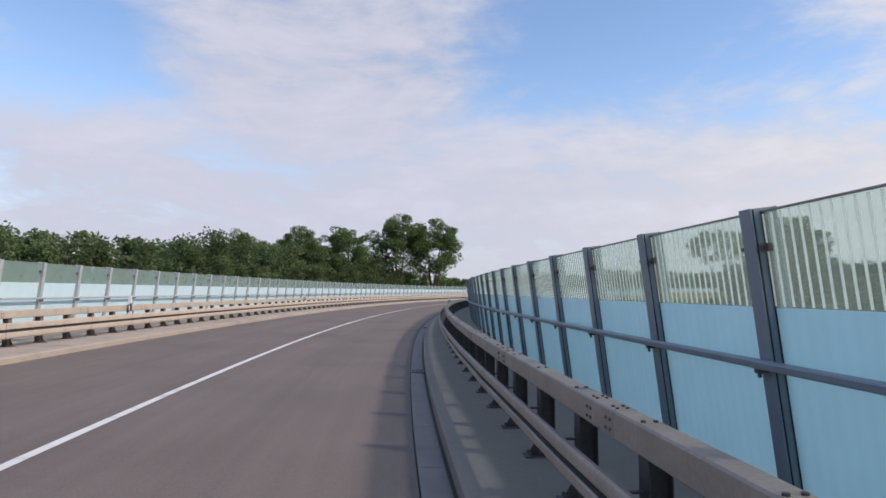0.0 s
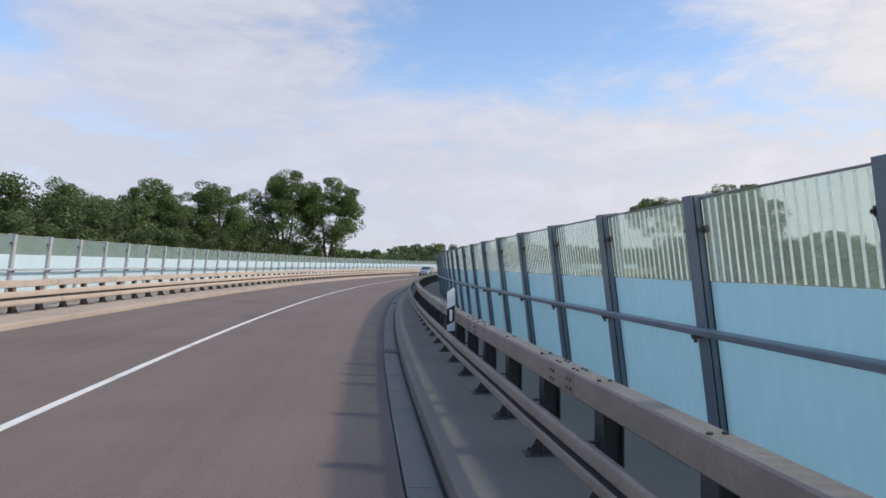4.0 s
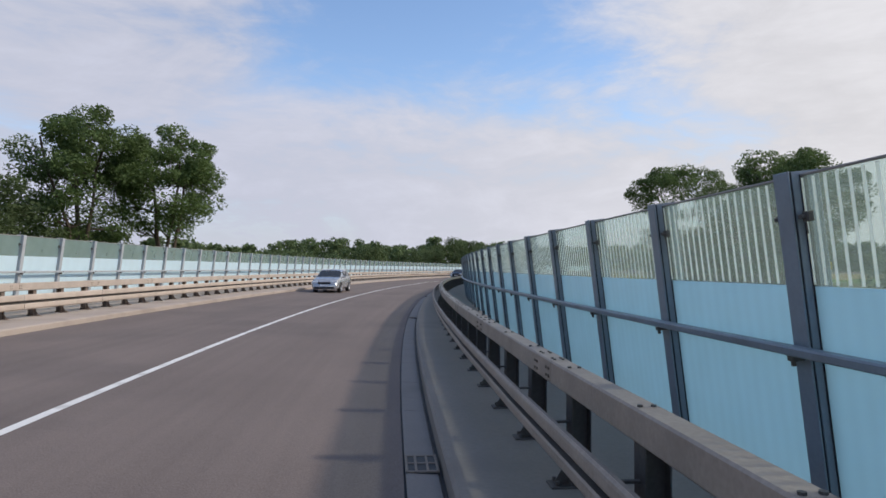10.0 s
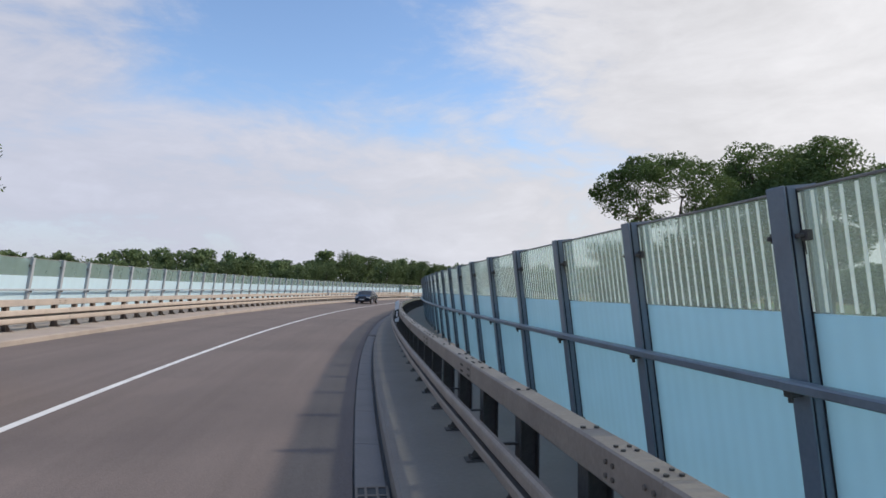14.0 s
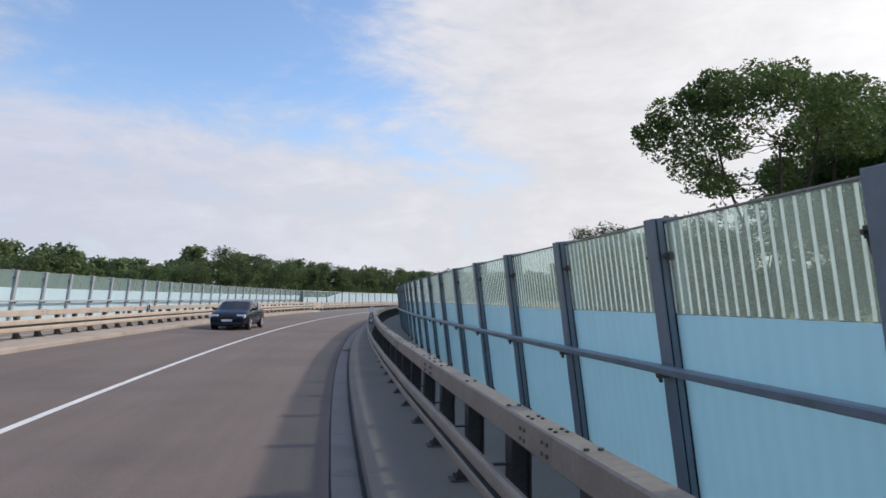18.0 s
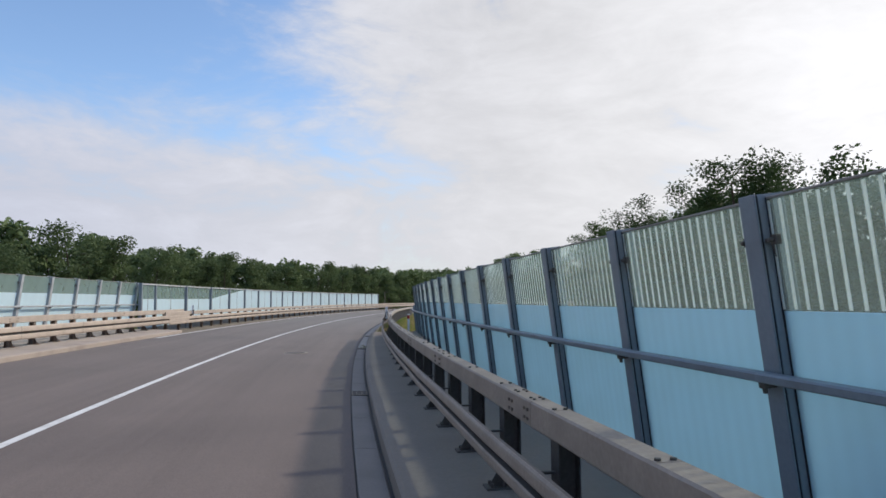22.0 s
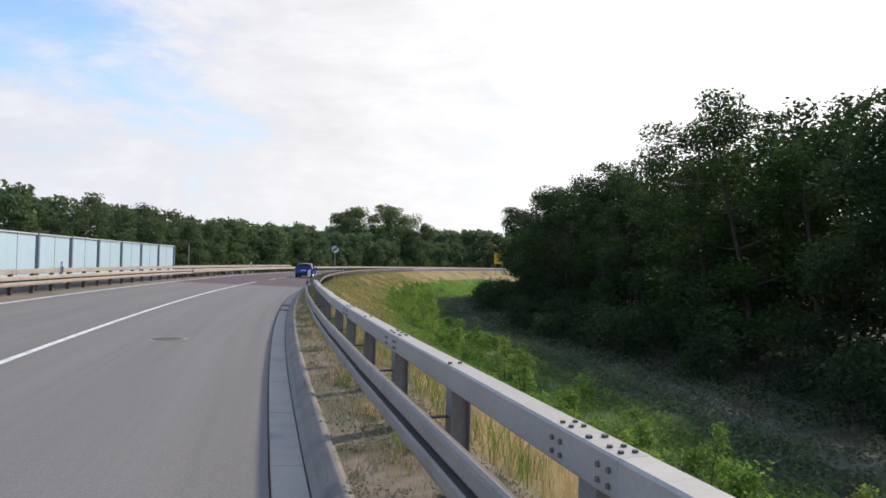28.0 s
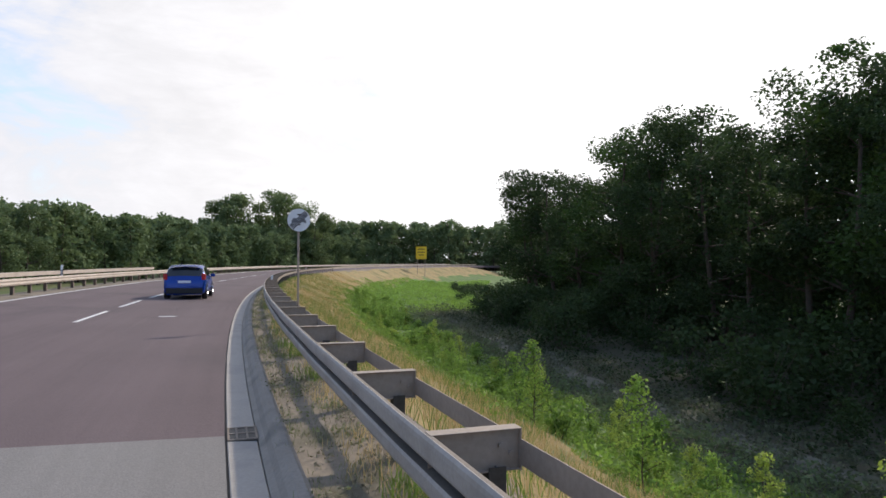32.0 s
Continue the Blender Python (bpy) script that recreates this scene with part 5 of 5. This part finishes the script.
for i in range(20000):
    s, d = 256 + 175 * r2.random() ** 1.25, r2.uniform(4.8, 11.8)
    if noise.noise((s * 0.45, d * 0.6, 4.0)) > -0.12 + (0.25 if d < 6.2 else 0.0):
        leaf_cloud(r2, spot(s, d, land(s, d) + 0.10), 0.26, 13, 0.052, verts, faces, 0.8)
thing("weeds", "dense green weeds and nettles on the embankment", "weeds", kind="stuff", data=raw_mesh("weeds", verts, faces, LEAF_PALE))

# first row: darker weeds stand in for the wood's shade on that band
for label, mat, d0, d1, count, seed in (("dark green nettles in the shade below the embankment", LEAF_HAZY, 10.9, 13.8, 4200, 33), ("dull grey-green weeds on the overgrown track", LEAF_GREY, 12.6, 17.5, 5200, 31), ("dark undergrowth at the foot of the wood", LEAF_DARK, 15.5, 24.0, 4200, 32)):
    verts, faces = [], []
    r2 = random.Random(seed)
    for i in range(count):
        s, d = 254 + 135 * r2.random() ** 1.15, r2.uniform(d0, d1)
        leaf_cloud(r2, spot(s, d, land(s, d) + 0.10), r2.uniform(0.22, 0.48), 12, 0.07, verts, faces, 0.8)
    thing("weeds", label, "weeds", kind="stuff", data=raw_mesh("weeds", verts, faces, mat))

verts, faces = [], []
r2 = random.Random(17)
for i in range(8000):
    s, d = r2.uniform(380, 470), r2.uniform(6.8, 26.0)
    leaf_cloud(r2, spot(s, d, land(s, d) + 0.12), r2.uniform(0.25, 0.6), 11, 0.10, verts, faces, 0.8)
thing("weeds", "thick green scrub at the far end of the embankment", "weeds", kind="stuff", data=raw_mesh("weeds", verts, faces, LEAF_PALE))

for label, mat, count, seed in (("low green weeds on the bare verge", GRASS, 1500, 41), ("withered brown weeds on the bare verge", DULL, 1700, 42)):
    verts, faces = [], []
    r2 = random.Random(seed)
    while len(faces) < count * 12:
        s, d = 254 + 100 * r2.random() ** 1.1, r2.uniform(0.56, 1.75)
        if noise.noise((s * 0.8, d * 1.6, seed)) < -0.05:
            continue
        leaf_cloud(r2, spot(s, d, land(max(s, 256.0), d) + 0.03), r2.uniform(0.05, 0.13), 12, 0.017, verts, faces, 0.6)
    thing("weeds", label, "weeds", kind="stuff", data=raw_mesh("weeds", verts, faces, mat))

for s, d, k in ((108.7, 0.13, 0.13), (244.1, 0.2, 0.14), (199.2, 0.3, 0.10), (253.4, 0.6, 0.16)):
    verts, faces = [], []
    r2 = random.Random(int(s))
    leaf_cloud(r2, spot(s, d, 0.06), k, 60, 0.022, verts, faces, 0.55)
    thing("weed", "small green weed growing in the gutter joint", "weed", kind="stuff", data=raw_mesh("weed", verts, faces, GRASS))

# ---- markers and signs ----


def delineator(m, label, rail=True):
    """Roadside marker post: hollow white blade with a slanted top, black band and reflector."""
    ob = thing("delineator_post", label, "delineator", m, "delineator posts")
    def blade(z0a, z0b, z1a, z1b, name, mat):
        v = []
        for z_a, z_b in ((z0a, z0b), (z1a, z1b)):
            v += [(-0.06, -0.045, z_a), (0.06, -0.045, z_b), (0.045, 0.045, z_b), (-0.045, 0.045, z_a)]
        part(name, raw_mesh(name, v, [(3, 2, 1, 0), (4, 5, 6, 7), (0, 1, 5, 4), (1, 2, 6, 5), (2, 3, 7, 6), (3, 0, 4, 7)], mat), ob)
    blade(0.0, 0.0, 0.09, 0.15, "lower_blade", PLATE_WHITE)
    blade(0.09, 0.15, 0.34, 0.40, "black_band", PLATE_BLACK)
    blade(0.34, 0.40, 0.60, 0.66, "upper_blade", PLATE_WHITE)
    bm = bmesh.new()
    box(bm, -0.022, 0.022, -0.054, -0.046, 0.15, 0.33, 0.003)
    part("reflector", mesh_of(bm, "reflector", PLATE_WHITE), ob)
    bm = bmesh.new()
    box(bm, -0.10, -0.055, -0.03, 0.05, -0.05, 0.20, 0.004)
    box(bm, -0.10, 0.10, 0.02, 0.05, -0.03, 0.0, 0.003)
    part("holder", mesh_of(bm, "holder", ZINC_DARK), ob)
    return ob


first = delineator(at(206.3, 1.0, 0.73), "white delineator post with black band on the guard rail")
for s in (51.2, 104.1, 159.2, 255.6):
    copy_thing(first, at(s, 1.0, 0.73))
copy_thing(first, at(300.6, 1.0, 0.76))
for s in (348.0, 392.0):
    copy_thing(first, at(s, 1.2, 0.35))
for s in (28.5, 53.7, 210.8, 232.9, 258.0, 306.3, 351.9):
    copy_thing(first, at(s, -9.73, 0.95 if s < 254 else 0.85))

# round sign that ends the overtaking ban
sign = thing("road_sign", "round white road sign with dark slash on a steel pole", "road sign", at(330.72, 1.70, 0.08, 8))
bm = bmesh.new()
rod(bm, (0, 0, -0.4), (0, 0, 2.98), 0.03, sides=12)
part("pole", mesh_of(bm, "pole", ZINC), sign)
bm = bmesh.new()
rod(bm, (0, -0.045, 2.72), (0, -0.035, 2.72), 0.30, sides=40)
face = part("face", mesh_of(bm, "face", PLATE_WHITE), sign)
bm = bmesh.new()
rod(bm, (0, -0.034, 2.72), (0, -0.030, 2.72), 0.30, sides=40)
part("back", mesh_of(bm, "back", ZINC_DARK), sign)
GREY_INK = material("grey_ink", (0.16, 0.16, 0.17), 0.5, vary=0.05)
for x in (-0.11, 0.10):
    bm = bmesh.new()
    box(bm, x - 0.085, x + 0.085, -0.052, -0.046, 2.665, 2.72, 0.002)
    box(bm, x - 0.055, x + 0.055, -0.052, -0.046, 2.72, 2.765, 0.002)
    for w in (-0.06, 0.06):
        box(bm, x + w - 0.02, x + w + 0.02, -0.052, -0.046, 2.64, 2.67, 0.002)
    part("car_symbol", mesh_of(bm, "car_symbol", GREY_INK), face)
for k in (-0.06, -0.02, 0.02, 0.06):
    bm = bmesh.new()
    box(bm, -0.28, 0.28, -0.056, -0.053, -0.016, 0.016)
    part("slash", mesh_of(bm, "slash", GREY_INK), face, pose(k * 0.7, 0, 2.72 - k * 0.7, 0, -45, 0))
bm = bmesh.new()
box(bm, -0.05, 0.05, -0.045, 0.04, 2.58, 2.62, 0.003)
box(bm, -0.05, 0.05, -0.045, 0.04, 2.84, 2.88, 0.003)
part("clamp", mesh_of(bm, "clamp", ZINC_DARK), sign)

YELLOW = material("yellow_sheet", (0.72, 0.47, 0.02), 0.5, vary=0.06)
board = thing("direction_sign", "yellow direction board on two steel posts far down the road", "road sign", at(488, 6.2, -0.85, 8) @ Matrix.Scale(1.2, 4))
bm = bmesh.new()
box(bm, -1.15, 1.15, -0.03, 0.03, 2.7, 5.4, 0.01)
part("board", mesh_of(bm, "board", YELLOW), board)
bm = bmesh.new()
for z, w in ((4.75, 0.7), (4.1, 0.8), (3.5, 0.55)):
    box(bm, -w, w, -0.036, -0.031, z, z + 0.16)
part("lettering", mesh_of(bm, "lettering", PLATE_BLACK), board, None, "black bars of lettering")
for x in (-0.8, 0.8):
    bm = bmesh.new()
    rod(bm, (x, 0.06, -2.2), (x, 0.06, 5.3), 0.06, sides=10)
    part("post", mesh_of(bm, "post", ZINC), board)

# lamp on a short mast behind the far wall
mast = thing("lamp_post", "slim grey lamp post behind the far guard rail", "lamp post", at(332.5, -10.6, -0.2))
bm = bmesh.new()
rod(bm, (0, 0, -0.3), (0, 0, 3.3), 0.06, 0.045, 10)
part("pole", mesh_of(bm, "pole", ZINC), mast)
bm = bmesh.new()
box(bm, -0.1, 0.45, -0.1, 0.1, 3.25, 3.36, 0.03)
part("lamp_head", mesh_of(bm, "lamp_head", ZINC_DARK), mast)

# hydrant marker by the end of the barrier
RED = material("red_paint", (0.45, 0.02, 0.025), 0.4, vary=0.1)
mark = thing("marker_post", "short post with red and white bands by the barrier end", "marker post", at(252.4, 2.1, 0.18))
for name, mat, z0, z1, r0 in (("lower_band", PLATE_WHITE, 0.0, 0.62, 0.055), ("red_band", RED, 0.62, 0.80, 0.055), ("top_cap", PLATE_WHITE, 0.80, 0.86, 0.06)):
    bm = bmesh.new()
    rod(bm, (0, 0, z0), (0, 0, z1), r0, sides=14)
    part(name, mesh_of(bm, name, mat), mark)


# ---- cars ----
GLASS_DARK = material("car_glass", (0.015, 0.018, 0.02), 0.08, vary=0.1, bump=0, spec=0.8)
TYRE = material("tyre", (0.016, 0.016, 0.017), 0.85, vary=0.2)
RIM = material("rim", (0.5, 0.5, 0.52), 0.3, 0.8, vary=0.1)
LAMP_RED = material("tail_lamp", (0.45, 0.015, 0.02), 0.2, vary=0.05, spec=0.7)
LAMP_CLEAR = material("head_lamp", (0.75, 0.78, 0.8), 0.12, vary=0.05, spec=0.8)
TRIM = material("dark_trim", (0.02, 0.02, 0.022), 0.6, vary=0.1)


def car(name, label, m, paint, long, wide, stations, axles, wheel_r, estate=False):
    """Body lofted through stations (y, top, belt, width share) from tail to nose; y runs forward."""
    ob = thing(name, label, "car", m)
    half = wide / 2
    verts, rings = [], []
    for y, top, belt, k in stations:
        w = half * k
        tall = top - belt
        ring = [(0.0, 0.20), (w * 0.86, 0.20), (w * 0.97, 0.30), (w, 0.52), (w * 0.985, belt - 0.10), (w * 0.955, belt)]
        if tall > 0.14:
            ring += [(w * (0.955 - 0.30 * min(tall, 0.5)), top - 0.10), (w * 0.70, top - 0.02), (w * 0.42, top), (0.0, top + 0.012)]
        else:
            ring += [(w * 0.90, belt + tall * 0.55), (w * 0.78, belt + tall * 0.85), (w * 0.45, top), (0.0, top + 0.012)]
        rings.append([(x, y, z) for x, z in ring] + [(-x, y, z) for x, z in reversed(ring[1:-1])])
    n = len(rings[0])
    for r in rings:
        verts += r
    body_f, glass_f = [], []
    for i in range(len(rings) - 1):
        a, b3 = stations[i], stations[i + 1]
        slope = abs(a[1] - b3[1]) / (b3[0] - a[0] + 1e-6) > 0.45 and max(a[1] - a[2], b3[1] - b3[2]) > 0.2
        side = min(a[1] - a[2], b3[1] - b3[2]) > 0.2
        for q in range(n):
            f = (i * n + q, i * n + (q + 1) % n, (i + 1) * n + (q + 1) % n, (i + 1) * n + q)
            glass = (slope and q in (6, 7, 8, 9, 10, 11)) or (side and q in (5, 12))
            (glass_f if glass else body_f).append(f)
    body_f += [tuple(range(n - 1, -1, -1)), tuple(range((len(rings) - 1) * n, len(rings) * n))]
    part("body", raw_mesh("body", verts, body_f, paint, True), ob)
    part("glazing", raw_mesh("glazing", verts, glass_f, GLASS_DARK, True), ob, None, "dark tinted windows")
    for y in axles:
        for x in (-1, 1):
            bm = bmesh.new()
            rod(bm, (x * (half - 0.20), y, wheel_r), (x * (half + 0.005), y, wheel_r), wheel_r, sides=24)
            wheel = part("wheel", mesh_of(bm, "wheel", TYRE, False), ob)
            bm = bmesh.new()
            rod(bm, (x * (half - 0.02), y, wheel_r), (x * (half + 0.012), y, wheel_r), wheel_r * 0.68, sides=20)
            for k in range(5):
                g = 2 * math.pi * k / 5
                rod(bm, (x * (half + 0.012), y, wheel_r), (x * (half + 0.02), y + math.cos(g) * wheel_r * 0.62, wheel_r + math.sin(g) * wheel_r * 0.62), 0.03, sides=5)
            part("rim", mesh_of(bm, "rim", RIM), wheel, None, "pale alloy rim")
    y_nose, y_tail = stations[-1][0], stations[0][0]
    bits = (("bumper_trim", TRIM, -half * 0.8, half * 0.8, y_tail - 0.012, y_tail + 0.05, 0.28, 0.42), ("bumper_trim", TRIM, -half * 0.72, half * 0.72, y_nose - 0.05, y_nose + 0.012, 0.26, 0.38),
            ("number_plate", PLATE_WHITE, -0.26, 0.26, y_nose - 0.02, y_nose + 0.02, 0.42, 0.52), ("number_plate", PLATE_WHITE, -0.26, 0.26, y_tail - 0.02, y_tail + 0.02, 0.70, 0.81))
    for nm, mat, x0, x1, y0, y1, z0, z1 in bits:
        bm = bmesh.new()
        box(bm, x0, x1, y0, y1, z0, z1, 0.008)
        part(nm, mesh_of(bm, nm, mat), ob)
    if not estate and long < 4.2:
        bm = bmesh.new()
        box(bm, -half * 0.66, half * 0.66, 0.26, 0.52, 1.425, 1.455, 0.012)
        part("roof_spoiler", mesh_of(bm, "roof_spoiler", paint), ob)
        bm = bmesh.new()
        box(bm, -half * 0.86, half * 0.86, -0.022, 0.10, 0.24, 0.50, 0.03)
        part("rear_skirt", mesh_of(bm, "rear_skirt", TRIM), ob, None, "dark plastic rear skirt")
    for y in axles:
        for x in (-1, 1):
            bm = bmesh.new()
            rod(bm, (x * (half - 0.12), y, wheel_r + 0.02), (x * (half + 0.001), y, wheel_r + 0.02), wheel_r + 0.055, sides=24)
            part("wheel_arch", mesh_of(bm, "wheel_arch", TRIM), ob)
    for x in (-1, 1):
        for nm, mat, y0, y1, z0, z1, w0, w1 in (("head_lamp", LAMP_CLEAR, y_nose - 0.46, y_nose - 0.10, 0.58, 0.75, 0.48, 0.92), ("tail_lamp", LAMP_RED, y_tail + 0.03, y_tail + 0.34, *((0.84, 1.10, 0.80, 0.985) if long < 4.2 else (0.68, 0.88, 0.62, 0.93))), ("fog_lamp", LAMP_CLEAR, y_nose - 0.10, y_nose - 0.02, 0.32, 0.38, 0.56, 0.74)):
            bm = bmesh.new()
            box(bm, min(x * half * w0, x * half * w1), max(x * half * w0, x * half * w1), y0, y1, z0, z1, 0.02)
            part(nm, mesh_of(bm, nm, mat), ob)
        bm = bmesh.new()
        ym = axles[1] - 0.62
        box(bm, min(x * (half - 0.04), x * (half + 0.17)), max(x * (half - 0.04), x * (half + 0.17)), ym, ym + 0.10, 0.92, 1.06, 0.03)
        part("wing_mirror", mesh_of(bm, "wing_mirror", paint), ob)
        bm = bmesh.new()
        for yy in (axles[0] + 0.95,):
            box(bm, min(x * half * 0.93, x * half * 0.975), max(x * half * 0.93, x * half * 0.975), yy, yy + 0.09, 0.88, 1.30 if not estate else 1.34, 0.01)
        part("door_pillar", mesh_of(bm, "door_pillar", TRIM), ob)
    bm = bmesh.new()
    box(bm, -half * 0.46, half * 0.46, y_nose - 0.08, y_nose + 0.010, 0.52, 0.67, 0.02)
    part("grille", mesh_of(bm, "grille", TRIM), ob)
    return ob


def paint(name, color, metal):
    return material(name, color, 0.2, metal, vary=0.04, bump=0, spec=0.45)


HATCH = [(0.0, 0.62, 0.60, 0.84), (0.04, 0.84, 0.80, 0.93), (0.12, 1.00, 0.94, 0.97), (0.42, 1.38, 0.98, 0.98), (0.70, 1.46, 0.98, 1.0), (1.60, 1.48, 0.96, 1.0), (2.20, 1.42, 0.94, 1.0), (2.95, 1.00, 0.92, 1.0), (3.50, 0.88, 0.85, 0.97), (3.84, 0.72, 0.69, 0.90), (3.95, 0.54, 0.52, 0.80)]
WAGON = [(0.0, 0.62, 0.60, 0.86), (0.05, 0.90, 0.86, 0.94), (0.12, 1.02, 0.95, 0.97), (0.45, 1.38, 0.97, 0.98), (0.9, 1.45, 0.97, 1.0), (2.0, 1.47, 0.95, 1.0), (2.62, 1.40, 0.94, 1.0), (3.35, 0.98, 0.91, 1.0), (4.0, 0.86, 0.83, 0.97), (4.40, 0.72, 0.69, 0.90), (4.52, 0.54, 0.52, 0.80)]
SALOON = [(0.0, 0.62, 0.60, 0.86), (0.05, 0.92, 0.88, 0.93), (0.55, 1.02, 0.96, 0.97), (1.15, 1.36, 0.97, 0.99), (1.60, 1.44, 0.97, 1.0), (2.4, 1.46, 0.95, 1.0), (2.95, 1.38, 0.94, 1.0), (3.65, 0.98, 0.91, 1.0), (4.25, 0.86, 0.83, 0.97), (4.68, 0.70, 0.67, 0.90), (4.80, 0.52, 0.50, 0.80)]
car("car", "blue hatchback car driving ahead in the lane", at(343.3, -2.4, 0.06), paint("blue_metal_paint", (0.010, 0.055, 0.30), 0.25), 3.95, 1.74, HATCH, (0.72, 3.18), 0.30)
car("car", "silver estate car in the oncoming lane", at(149.8, -6.3, 0.16, 180), paint("silver_paint", (0.50, 0.51, 0.52), 0.6), 4.52, 1.74, WAGON, (0.85, 3.50), 0.30, True)
car("car", "dark blue saloon car in the oncoming lane", at(215.1, -5.92, 0.15, 180), paint("night_blue_paint", (0.005, 0.008, 0.016), 0.1), 4.80, 1.82, SALOON, (0.95, 3.80), 0.32)
